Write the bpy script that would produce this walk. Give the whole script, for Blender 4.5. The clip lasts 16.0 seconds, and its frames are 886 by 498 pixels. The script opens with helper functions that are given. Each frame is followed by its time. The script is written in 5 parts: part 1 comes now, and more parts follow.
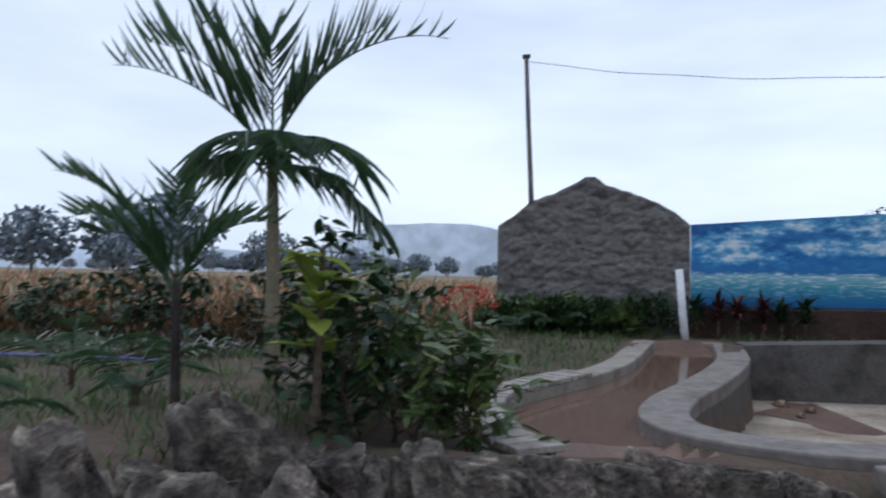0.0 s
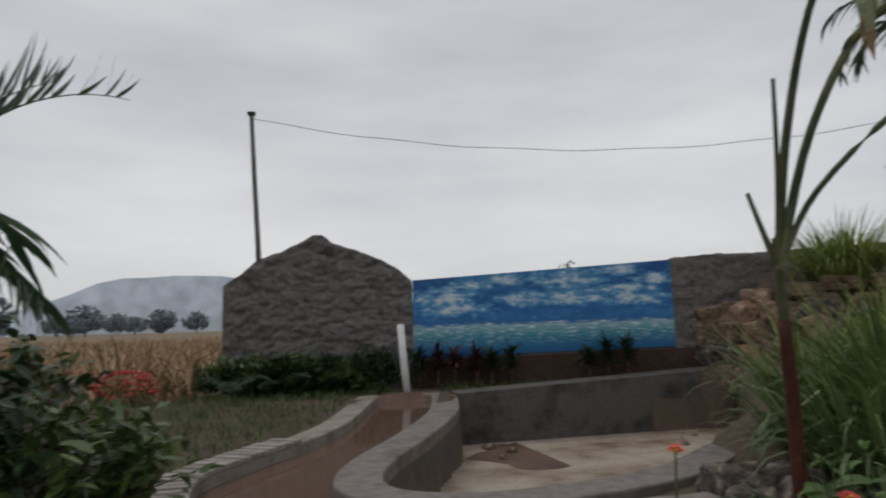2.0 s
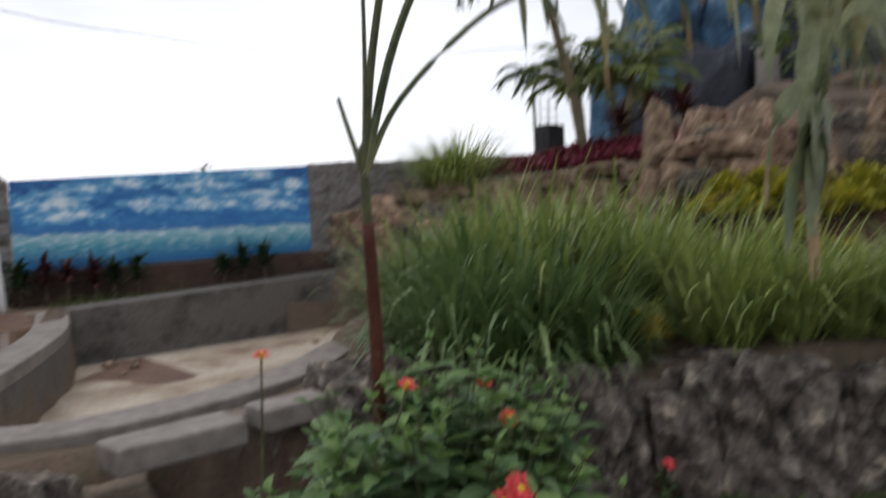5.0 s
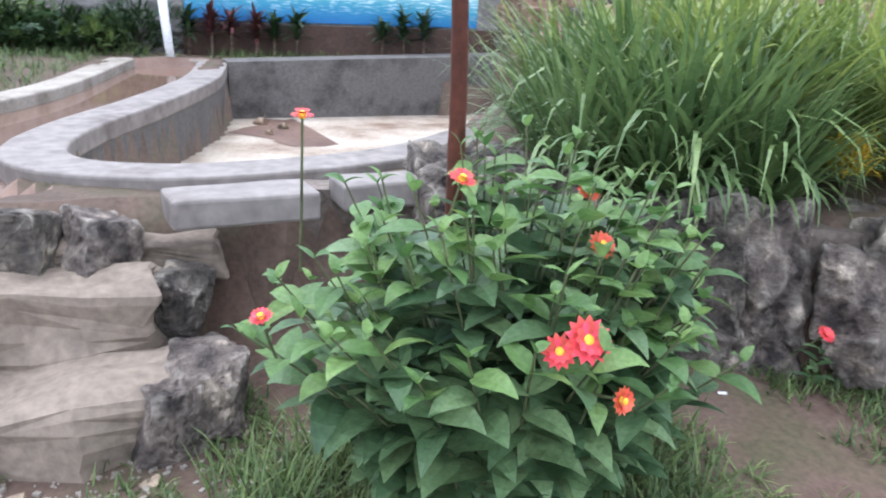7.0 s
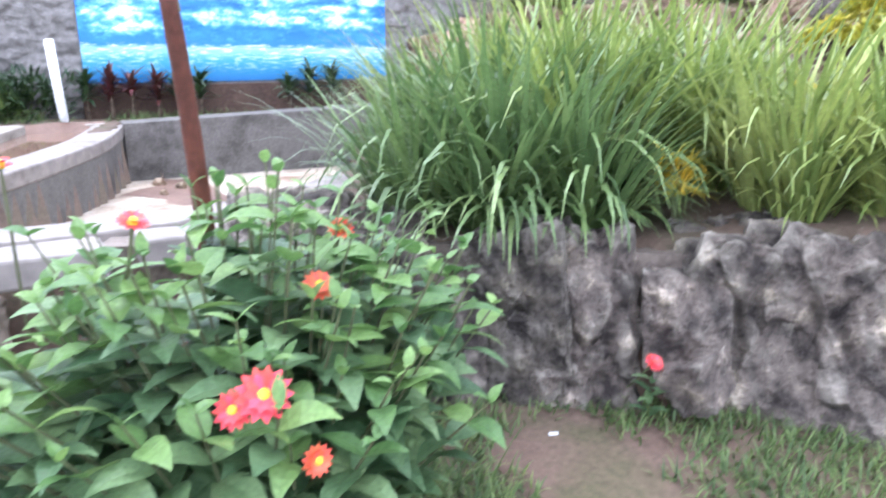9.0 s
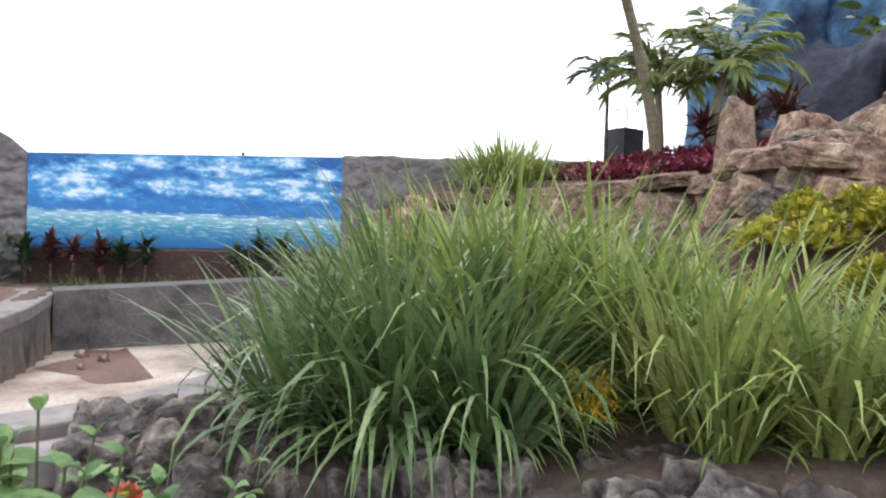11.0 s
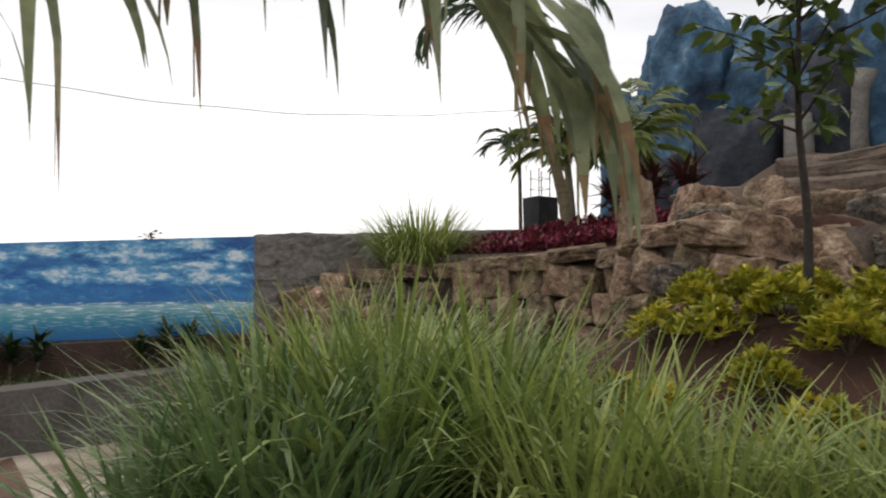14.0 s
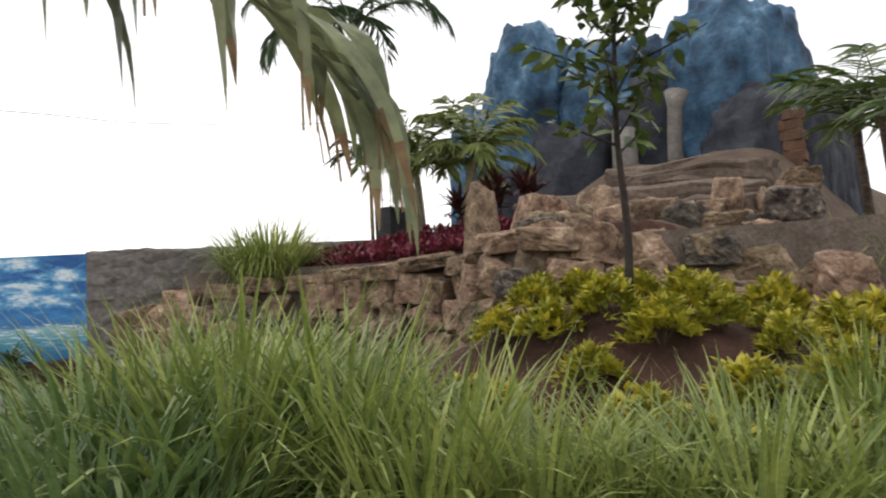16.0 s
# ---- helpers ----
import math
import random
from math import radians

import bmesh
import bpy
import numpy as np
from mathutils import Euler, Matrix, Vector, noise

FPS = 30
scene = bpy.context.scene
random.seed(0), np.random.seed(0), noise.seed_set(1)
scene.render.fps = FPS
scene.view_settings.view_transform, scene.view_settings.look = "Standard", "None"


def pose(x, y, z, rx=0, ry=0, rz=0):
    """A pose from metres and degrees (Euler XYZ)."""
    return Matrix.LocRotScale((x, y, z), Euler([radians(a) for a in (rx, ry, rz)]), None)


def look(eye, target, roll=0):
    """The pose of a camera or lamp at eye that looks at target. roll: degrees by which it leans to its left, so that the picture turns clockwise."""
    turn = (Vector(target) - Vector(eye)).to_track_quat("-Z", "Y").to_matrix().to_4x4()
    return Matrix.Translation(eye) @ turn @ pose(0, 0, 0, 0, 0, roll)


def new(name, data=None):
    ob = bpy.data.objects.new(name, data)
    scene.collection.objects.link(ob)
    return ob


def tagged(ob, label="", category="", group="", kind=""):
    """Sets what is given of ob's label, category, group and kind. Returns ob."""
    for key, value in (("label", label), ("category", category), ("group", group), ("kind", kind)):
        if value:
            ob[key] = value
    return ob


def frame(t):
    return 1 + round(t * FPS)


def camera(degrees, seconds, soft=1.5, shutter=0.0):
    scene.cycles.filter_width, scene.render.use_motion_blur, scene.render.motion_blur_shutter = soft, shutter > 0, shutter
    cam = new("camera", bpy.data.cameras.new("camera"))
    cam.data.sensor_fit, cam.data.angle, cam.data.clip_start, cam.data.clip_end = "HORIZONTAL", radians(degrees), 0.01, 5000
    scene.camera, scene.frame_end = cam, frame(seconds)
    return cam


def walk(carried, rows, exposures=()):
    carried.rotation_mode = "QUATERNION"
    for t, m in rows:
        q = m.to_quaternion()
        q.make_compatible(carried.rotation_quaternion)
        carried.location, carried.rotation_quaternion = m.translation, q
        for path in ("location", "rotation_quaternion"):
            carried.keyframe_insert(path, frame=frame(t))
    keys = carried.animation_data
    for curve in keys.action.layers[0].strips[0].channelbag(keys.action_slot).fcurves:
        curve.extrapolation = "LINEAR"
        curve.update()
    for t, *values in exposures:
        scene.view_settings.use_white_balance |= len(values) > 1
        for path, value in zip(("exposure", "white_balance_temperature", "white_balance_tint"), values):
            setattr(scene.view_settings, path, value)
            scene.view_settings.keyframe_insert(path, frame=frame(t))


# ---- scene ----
cam = camera(65.8, 16.0, 2.0, 0.5)
PATH = [
    (0, (3.018, 0.859, 1.27), (2.76, 2.839, 1.379), 1.3),
    (0.5, (3.106, 0.891, 1.294), (3.02, 2.883, 1.459), 0.0),
    (1, (3.199, 0.888, 1.312), (3.302, 2.876, 1.515), -0.8),
    (1.5, (3.316, 0.852, 1.33), (3.565, 2.82, 1.578), -0.9),
    (2, (3.4, 0.826, 1.383), (3.841, 2.761, 1.633), -1.8),
    (2.5, (3.471, 0.837, 1.355), (4.129, 2.703, 1.646), -1.7),
    (3, (3.523, 0.844, 1.383), (4.456, 2.592, 1.658), -2.5),
    (3.5, (3.567, 0.832, 1.388), (4.775, 2.394, 1.708), -2.6),
    (4, (3.526, 0.76, 1.377), (4.907, 2.152, 1.774), -1.4),
    (4.5, (3.549, 0.823, 1.386), (4.95, 2.234, 1.603), -0.6),
    (5, (3.633, 0.846, 1.376), (4.942, 2.356, 1.312), -2.8),
    (5.2, (3.757, 0.897, 1.332), (4.952, 2.48, 1.076), -4.8),
    (7.3, (4.222, 1.14, 1.238), (4.978, 2.865, 0.565), 3.0),
    (7.5, (4.299, 1.096, 1.225), (4.952, 2.846, 0.509), 1.0),
    (8, (4.495, 1.04, 1.179), (5.108, 2.785, 0.418), 0.4),
    (8.5, (4.609, 1.009, 1.168), (5.339, 2.726, 0.447), 1.4),
    (9, (4.686, 1.004, 1.205), (5.635, 2.692, 0.707), 0.0),
    (9.5, (4.796, 1.065, 1.211), (5.844, 2.716, 0.79), 3.8),
    (10, (4.927, 1.126, 1.259), (6.033, 2.767, 0.969), 5.6),
    (10.2, (4.979, 1.117, 1.278), (6.093, 2.764, 1.065), 4.3),
    (12.3, (5.296, 1.11, 1.448), (6.215, 2.885, 1.493), 0.8),
    (12.5, (5.344, 1.161, 1.444), (6.376, 2.874, 1.484), -0.4),
    (13, (5.362, 1.115, 1.469), (6.422, 2.81, 1.535), 0.4),
    (13.5, (5.391, 1.096, 1.507), (6.519, 2.744, 1.617), -1.0),
    (14, (5.413, 1.067, 1.622), (6.585, 2.682, 1.743), -0.6),
    (14.5, (5.427, 1.053, 1.615), (6.691, 2.596, 1.767), 0.2),
    (15, (5.394, 1.026, 1.612), (6.732, 2.505, 1.77), -1.1),
    (15.5, (5.421, 1.008, 1.621), (6.83, 2.418, 1.776), -2.0),
    (16, (5.429, 0.982, 1.615), (6.908, 2.321, 1.754), -2.9),
]
EXPO = [(0.0, 0.3, 5550, 10), (0.5, 0.25, 5900, 10), (0.9, 0.15, 6600, 10), (1.5, -0.05, 6700, 10), (2.5, -0.35, 6600, 10), (3.2, -0.35, 6500, 10), (4.0, 0.02, 6600, 11), (4.5, 0.15, 6600, 11), (5.2, 0.75, 6500, 12), (7.3, 2.4, 5600, 12),
        (8.5, 2.8, 5550, 12), (9.5, 2.95, 5600, 20), (10.2, 2.75, 5700, 19), (12.3, 0.5, 6900, 10), (14.0, 0.65, 7000, 11), (16.0, 1.05, 7000, 12)]
walk(cam, [(t, look(eye, target, roll)) for t, eye, target, roll in PATH], EXPO)

# ---- world and light ----
world = bpy.data.worlds.new("overcast_sky")
scene.world = world
world.use_nodes = True
wt = world.node_tree
wt.nodes.clear()


def link(tree, a, b):
    tree.links.new(a, b)


w_out = wt.nodes.new("ShaderNodeOutputWorld")
w_bg = wt.nodes.new("ShaderNodeBackground")
w_sky = wt.nodes.new("ShaderNodeTexSky")
w_sky.sky_type = "NISHITA"
w_sky.sun_disc = False
w_sky.sun_elevation, w_sky.sun_rotation = radians(50), radians(20)
w_sc = wt.nodes.new("ShaderNodeVectorMath")
w_sc.operation = "SCALE"
w_sc.inputs["Scale"].default_value = 0.09
w_tc = wt.nodes.new("ShaderNodeTexCoord")
w_map = wt.nodes.new("ShaderNodeMapping")
w_map.inputs["Scale"].default_value = (1.0, 1.0, 4.0)
w_n = wt.nodes.new("ShaderNodeTexNoise")
w_n.inputs["Scale"].default_value = 1.6
w_n.inputs["Detail"].default_value = 5
w_n.inputs["Roughness"].default_value = 0.5
w_r = wt.nodes.new("ShaderNodeValToRGB")
w_r.color_ramp.elements[0].position, w_r.color_ramp.elements[0].color = 0.3, (0.50, 0.525, 0.575, 1)
w_r.color_ramp.elements[1].position, w_r.color_ramp.elements[1].color = 0.7, (0.80, 0.81, 0.84, 1)
w_mix = wt.nodes.new("ShaderNodeMixRGB")
w_mix.inputs[0].default_value = 0.9
link(wt, w_tc.outputs["Generated"], w_map.inputs["Vector"])
link(wt, w_map.outputs[0], w_n.inputs["Vector"])
link(wt, w_n.outputs[0], w_r.inputs[0])
link(wt, w_sky.outputs[0], w_sc.inputs[0])
link(wt, w_sc.outputs[0], w_mix.inputs[1])
link(wt, w_r.outputs[0], w_mix.inputs[2])
link(wt, w_mix.outputs[0], w_bg.inputs[0])
w_bg.inputs[1].default_value = 1.05
link(wt, w_bg.outputs[0], w_out.inputs[0])
sun = new("sun", bpy.data.lights.new("sun", "SUN"))
sun.data.energy, sun.data.angle, sun.data.color = 0.5, radians(30), (1.0, 0.97, 0.92)
sun.matrix_world = look((3, 14, 20), (5, 6, 0))


# ---- materials ----
def mat(name, colours, scale=6.0, rough=0.85, bump=0.3, fine=60.0, vary=0.0, detail=6, metal=0.0, stretch=(1, 1, 1), bump_d=0.02, trans=0.0, spec=0.3, island=0.0, lo=0.3, hi=0.7, edge=None):
    """A surface whose colour runs over a noise in world space, with finer grain and bump; vary: change from object to object."""
    m = bpy.data.materials.new(name)
    m.use_nodes = True
    t = m.node_tree
    b = t.nodes["Principled BSDF"]
    geo = t.nodes.new("ShaderNodeNewGeometry")
    mp = t.nodes.new("ShaderNodeMapping")
    mp.inputs["Scale"].default_value = stretch
    n1 = t.nodes.new("ShaderNodeTexNoise")
    n1.inputs["Scale"].default_value, n1.inputs["Detail"].default_value, n1.inputs["Roughness"].default_value = scale, detail, 0.62
    n2 = t.nodes.new("ShaderNodeTexNoise")
    n2.inputs["Scale"].default_value, n2.inputs["Detail"].default_value = fine, 4
    ramp = t.nodes.new("ShaderNodeValToRGB")
    e = ramp.color_ramp.elements
    while len(e) < len(colours):
        e.new(0.5)
    for i, c in enumerate(colours):
        e[i].position = lo + (hi - lo) * i / max(1, len(colours) - 1)
        e[i].color = (*c, 1)
    grain = t.nodes.new("ShaderNodeMapRange")
    grain.inputs["From Min"].default_value, grain.inputs["From Max"].default_value = 0.3, 0.7
    grain.inputs["To Min"].default_value, grain.inputs["To Max"].default_value = 0.78, 1.18
    mul = t.nodes.new("ShaderNodeVectorMath")
    mul.operation = "SCALE"
    link(t, geo.outputs["Position"], mp.inputs["Vector"])
    link(t, mp.outputs[0], n1.inputs["Vector"])
    link(t, geo.outputs["Position"], n2.inputs["Vector"])
    link(t, n1.outputs[0], ramp.inputs[0])
    link(t, n2.outputs[0], grain.inputs[0])
    link(t, ramp.outputs[0], mul.inputs[0])
    link(t, grain.outputs[0], mul.inputs["Scale"])
    col = mul.outputs[0]
    for amount, source in ((vary, "object"), (island, "island")):
        if amount:
            src = t.nodes.new("ShaderNodeObjectInfo").outputs["Random"] if source == "object" else geo.outputs["Random Per Island"]
            hs = t.nodes.new("ShaderNodeHueSaturation")
            mr = t.nodes.new("ShaderNodeMapRange")
            mr.inputs["To Min"].default_value, mr.inputs["To Max"].default_value = 1 - amount, 1 + amount
            link(t, src, mr.inputs[0])
            link(t, mr.outputs[0], hs.inputs["Value"])
            hue = t.nodes.new("ShaderNodeMapRange")
            hue.inputs["To Min"].default_value, hue.inputs["To Max"].default_value = 0.5 + amount * 0.05, 0.5 - amount * 0.05
            link(t, src, hue.inputs[0])
            link(t, hue.outputs[0], hs.inputs["Hue"])
            link(t, col, hs.inputs["Color"])
            col = hs.outputs[0]
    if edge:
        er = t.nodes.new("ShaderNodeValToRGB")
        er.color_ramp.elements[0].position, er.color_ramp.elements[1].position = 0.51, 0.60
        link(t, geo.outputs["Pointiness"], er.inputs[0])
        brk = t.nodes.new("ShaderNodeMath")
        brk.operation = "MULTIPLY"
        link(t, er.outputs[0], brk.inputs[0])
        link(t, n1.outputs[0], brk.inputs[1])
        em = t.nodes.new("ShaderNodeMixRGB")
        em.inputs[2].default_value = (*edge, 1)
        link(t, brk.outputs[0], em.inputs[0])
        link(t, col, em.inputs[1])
        # shade in creases is put into the colour: concave spots multiplied down
        crease_shade = t.nodes.new("ShaderNodeValToRGB")
        crease_shade.color_ramp.elements[0].position, crease_shade.color_ramp.elements[1].position = 0.40, 0.49
        crease_shade.color_ramp.elements[0].color = (0.25, 0.25, 0.25, 1)
        link(t, geo.outputs["Pointiness"], crease_shade.inputs[0])
        shade_mix = t.nodes.new("ShaderNodeMixRGB")
        shade_mix.blend_type = "MULTIPLY"
        shade_mix.inputs[0].default_value = 1.0
        link(t, em.outputs[0], shade_mix.inputs[1])
        link(t, crease_shade.outputs[0], shade_mix.inputs[2])
        col = shade_mix.outputs[0]
    link(t, col, b.inputs["Base Color"])
    b.inputs["Roughness"].default_value = rough
    b.inputs["Metallic"].default_value = metal
    b.inputs["Specular IOR Level"].default_value = spec
    if bump:
        bp = t.nodes.new("ShaderNodeBump")
        bp.inputs["Strength"].default_value, bp.inputs["Distance"].default_value = bump, bump_d
        add = t.nodes.new("ShaderNodeMath")
        add.operation = "MULTIPLY_ADD"
        add.inputs[1].default_value = 0.35
        link(t, n2.outputs[0], add.inputs[0])
        link(t, n1.outputs[0], add.inputs[2])
        link(t, add.outputs[0], bp.inputs["Height"])
        link(t, bp.outputs[0], b.inputs["Normal"])
    if trans:
        tr = t.nodes.new("ShaderNodeBsdfTranslucent")
        mx = t.nodes.new("ShaderNodeMixShader")
        mx.inputs[0].default_value = trans
        link(t, col, tr.inputs["Color"])
        link(t, b.outputs[0], mx.inputs[1])
        link(t, tr.outputs[0], mx.inputs[2])
        link(t, mx.outputs[0], t.nodes["Material Output"].inputs["Surface"])
    return m


M = {}
M["lawn"] = mat("lawn_soil", [(0.075, 0.045, 0.033), (0.115, 0.078, 0.058), (0.065, 0.065, 0.03)], 1.6, 0.95, 0.6, 45)
M["terrace"] = mat("terrace_soil", [(0.055, 0.038, 0.028), (0.105, 0.073, 0.054), (0.07, 0.063, 0.038)], 2.2, 0.95, 0.6, 40)
M["red_soil"] = mat("red_soil", [(0.035, 0.017, 0.012), (0.075, 0.036, 0.025)], 3.0, 0.97, 0.7, 35)
M["field"] = mat("field_soil", [(0.16, 0.12, 0.07), (0.27, 0.20, 0.13)], 0.4, 0.95, 0.4, 8)
M["concrete"] = mat("pale_concrete", [(0.12, 0.10, 0.088), (0.215, 0.19, 0.17), (0.17, 0.15, 0.135)], 3.0, 0.8, 0.12, 14)
M["pale_brick"] = mat("pale_brick", [(0.22, 0.19, 0.165), (0.38, 0.35, 0.31)], 6.0, 0.9, 0.3, 50, vary=0.15)
M["curb"] = mat("weathered_curb", [(0.13, 0.105, 0.085), (0.26, 0.23, 0.19), (0.33, 0.30, 0.26)], 3.5, 0.9, 0.35, 60)
M["plaster"] = mat("grey_plaster", [(0.05, 0.045, 0.04), (0.125, 0.115, 0.105), (0.09, 0.082, 0.074)], 2.4, 0.9, 0.25, 40)
M["pool_floor"] = mat("sandy_pool_floor", [(0.15, 0.09, 0.06), (0.31, 0.25, 0.19), (0.42, 0.36, 0.29)], 1.1, 0.8, 0.2, 30, lo=0.35, hi=0.6)
M["mud"] = mat("wet_mud", [(0.10, 0.055, 0.04), (0.17, 0.105, 0.075)], 1.5, 0.6, 0.25, 25)
M["rough_wall"] = mat("rough_render", [(0.085, 0.077, 0.072), (0.185, 0.172, 0.162), (0.13, 0.12, 0.112)], 3.2, 0.95, 1.0, 18, bump_d=0.06)
M["brown_wall"] = mat("brown_base", [(0.045, 0.028, 0.021), (0.09, 0.056, 0.042)], 4.0, 0.9, 0.4, 30)
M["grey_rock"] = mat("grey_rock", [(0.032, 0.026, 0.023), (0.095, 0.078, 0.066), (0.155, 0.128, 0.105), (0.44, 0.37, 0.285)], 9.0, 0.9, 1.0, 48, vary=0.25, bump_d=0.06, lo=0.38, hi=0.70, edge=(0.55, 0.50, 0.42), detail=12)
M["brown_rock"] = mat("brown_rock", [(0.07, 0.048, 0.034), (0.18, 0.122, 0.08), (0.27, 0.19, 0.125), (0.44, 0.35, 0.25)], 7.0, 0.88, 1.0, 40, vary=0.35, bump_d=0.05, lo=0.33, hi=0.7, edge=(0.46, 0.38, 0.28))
M["mortar"] = mat("mortar", [(0.10, 0.08, 0.065), (0.19, 0.155, 0.13)], 5.0, 0.95, 0.6, 40)
M["tan_step"] = mat("tan_stone", [(0.10, 0.078, 0.06), (0.21, 0.168, 0.13), (0.15, 0.12, 0.095)], 3.0, 0.92, 0.6, 30)
M["blue_rock"] = mat("blue_painted_rock", [(0.012, 0.026, 0.05), (0.03, 0.08, 0.14), (0.075, 0.16, 0.25), (0.34, 0.44, 0.52)], 1.3, 0.8, 0.8, 9, bump_d=0.08, lo=0.36, hi=0.72)
# dark tone of the lower crags; also used as painted shade in the grotto
M["dark_rock"] = mat("dark_and_shaded_rock", [(0.012, 0.014, 0.02), (0.035, 0.04, 0.052), (0.07, 0.075, 0.09)], 1.5, 0.85, 0.8, 9, bump_d=0.06)
M["ledge"] = mat("earthy_ledge", [(0.07, 0.052, 0.042), (0.16, 0.125, 0.10), (0.115, 0.09, 0.072)], 2.2, 0.95, 0.9, 20, bump_d=0.05)
M["pillar"] = mat("pale_pillar", [(0.12, 0.11, 0.10), (0.22, 0.205, 0.185)], 5.0, 0.9, 0.5, 30)
M["white_pipe"] = mat("white_pipe", [(0.62, 0.62, 0.62), (0.78, 0.78, 0.78)], 4.0, 0.45, 0.05, 50)
M["pole"] = mat("weathered_pole", [(0.10, 0.09, 0.08), (0.24, 0.22, 0.20)], 7.0, 0.8, 0.3, 50, stretch=(1, 1, 0.3))
M["wire"] = mat("black_wire", [(0.02, 0.02, 0.02), (0.04, 0.04, 0.04)], 9.0, 0.5, 0)
M["bark"] = mat("palm_bark", [(0.035, 0.025, 0.02), (0.09, 0.065, 0.045), (0.14, 0.11, 0.075)], 12.0, 0.9, 0.6, 50, stretch=(1, 1, 2.5))
M["dark_bark"] = mat("dark_bark", [(0.018, 0.014, 0.012), (0.05, 0.04, 0.033)], 14.0, 0.85, 0.5, 60)
M["red_bark"] = mat("reddish_bark", [(0.045, 0.014, 0.008), (0.13, 0.04, 0.022)], 9.0, 0.7, 0.4, 50, stretch=(1, 1, 0.4))
M["palm_trunk"] = mat("ringed_palm_trunk", [(0.13, 0.11, 0.065), (0.22, 0.19, 0.12), (0.16, 0.15, 0.09)], 8.0, 0.8, 0.5, 40, stretch=(0.3, 0.3, 3.5))
M["stalk"] = mat("green_stalk", [(0.055, 0.06, 0.03), (0.12, 0.13, 0.06)], 9.0, 0.6, 0.1, 40)


def leaf_mat(name, a, b, rough=0.5, trans=0.25, island=0.3, scale=3.0):
    return mat(name, [a, b], scale, rough, 0.08, 90, vary=0.1, trans=trans, island=island, spec=0.4)


M["areca_leaf"] = leaf_mat("areca_leaf", (0.03, 0.062, 0.03), (0.065, 0.115, 0.045), 0.4, 0.25)
M["coco_leaf"] = mat("coconut_leaf", [(0.085, 0.11, 0.055), (0.18, 0.21, 0.11), (0.27, 0.29, 0.15), (0.34, 0.26, 0.10)], 2.6, 0.45, 0.1, 60, trans=0.3, island=0.25, spec=0.4, lo=0.38, hi=0.72)
M["dry_tip"] = mat("withered_leaf", [(0.13, 0.08, 0.04), (0.24, 0.16, 0.08), (0.32, 0.26, 0.15)], 7.0, 0.7, 0.1, 60, trans=0.2, island=0.3)
M["grass_leaf"] = mat("lemongrass_leaf", [(0.13, 0.182, 0.046), (0.222, 0.284, 0.074), (0.31, 0.35, 0.115)], 1.4, 0.42, 0.05, 60, trans=0.3, island=0.35, vary=0.12, spec=0.45)
M["dark_grass"] = mat("deep_lemongrass_leaf", [(0.082, 0.143, 0.045), (0.172, 0.244, 0.09)], 1.4, 0.42, 0.05, 60, trans=0.25, island=0.35, vary=0.12, spec=0.45)
M["zinnia_leaf"] = leaf_mat("zinnia_leaf", (0.055, 0.115, 0.048), (0.145, 0.225, 0.10), 0.5, 0.3, 0.45, 7)
M["zinnia_tip"] = leaf_mat("zinnia_tip", (0.085, 0.17, 0.045), (0.17, 0.27, 0.085), 0.5, 0.35, 0.35, 7)
M["yellow_leaf"] = leaf_mat("golden_leaf", (0.22, 0.24, 0.025), (0.52, 0.46, 0.05), 0.5, 0.3, 0.4, 5)
M["lime_leaf"] = leaf_mat("lime_leaf", (0.22, 0.31, 0.05), (0.42, 0.45, 0.09), 0.45, 0.3, 0.25, 5)
M["dark_leaf"] = leaf_mat("dark_leaf", (0.014, 0.032, 0.013), (0.04, 0.075, 0.025), 0.45, 0.15, 0.4, 5)
M["mid_leaf"] = leaf_mat("mid_leaf", (0.045, 0.085, 0.022), (0.11, 0.16, 0.045), 0.45, 0.2, 0.4, 5)
M["palm_leaf"] = leaf_mat("terrace_palm_leaf", (0.095, 0.13, 0.035), (0.21, 0.26, 0.075), 0.45, 0.3, 0.4, 5)
M["red_leaf"] = leaf_mat("wine_leaf", (0.09, 0.014, 0.024), (0.27, 0.05, 0.065), 0.5, 0.2, 0.45, 7)
M["maroon_leaf"] = leaf_mat("maroon_leaf", (0.03, 0.012, 0.012), (0.12, 0.035, 0.03), 0.45, 0.15, 0.45, 7)
M["lawn_blade"] = leaf_mat("lawn_blade", (0.06, 0.10, 0.03), (0.13, 0.185, 0.06), 0.6, 0.25, 0.45, 2)
M["corn"] = mat("dry_corn", [(0.15, 0.09, 0.045), (0.33, 0.22, 0.12), (0.52, 0.42, 0.28)], 1.2, 0.85, 0.05, 30, trans=0.2, island=0.5)
M["petal"] = leaf_mat("red_petal", (0.60, 0.04, 0.045), (0.78, 0.10, 0.085), 0.55, 0.2, 0.2, 9)
M["petal_b"] = leaf_mat("orange_petal", (0.66, 0.08, 0.045), (0.76, 0.15, 0.07), 0.55, 0.2, 0.2, 9)
M["centre"] = leaf_mat("yellow_centre", (0.65, 0.42, 0.02), (0.75, 0.55, 0.05), 0.6, 0.1, 0.2, 9)
# blue-grey from distance: aerial haze is put into the tree colour
M["hazed_tree"] = mat("hazed_tree", [(0.19, 0.225, 0.26), (0.26, 0.30, 0.33)], 0.3, 1.0, 0, 2)
# haze over the hills is painted as their pale blue base colour
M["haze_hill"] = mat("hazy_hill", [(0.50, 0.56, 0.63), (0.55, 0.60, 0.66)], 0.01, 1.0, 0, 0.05)
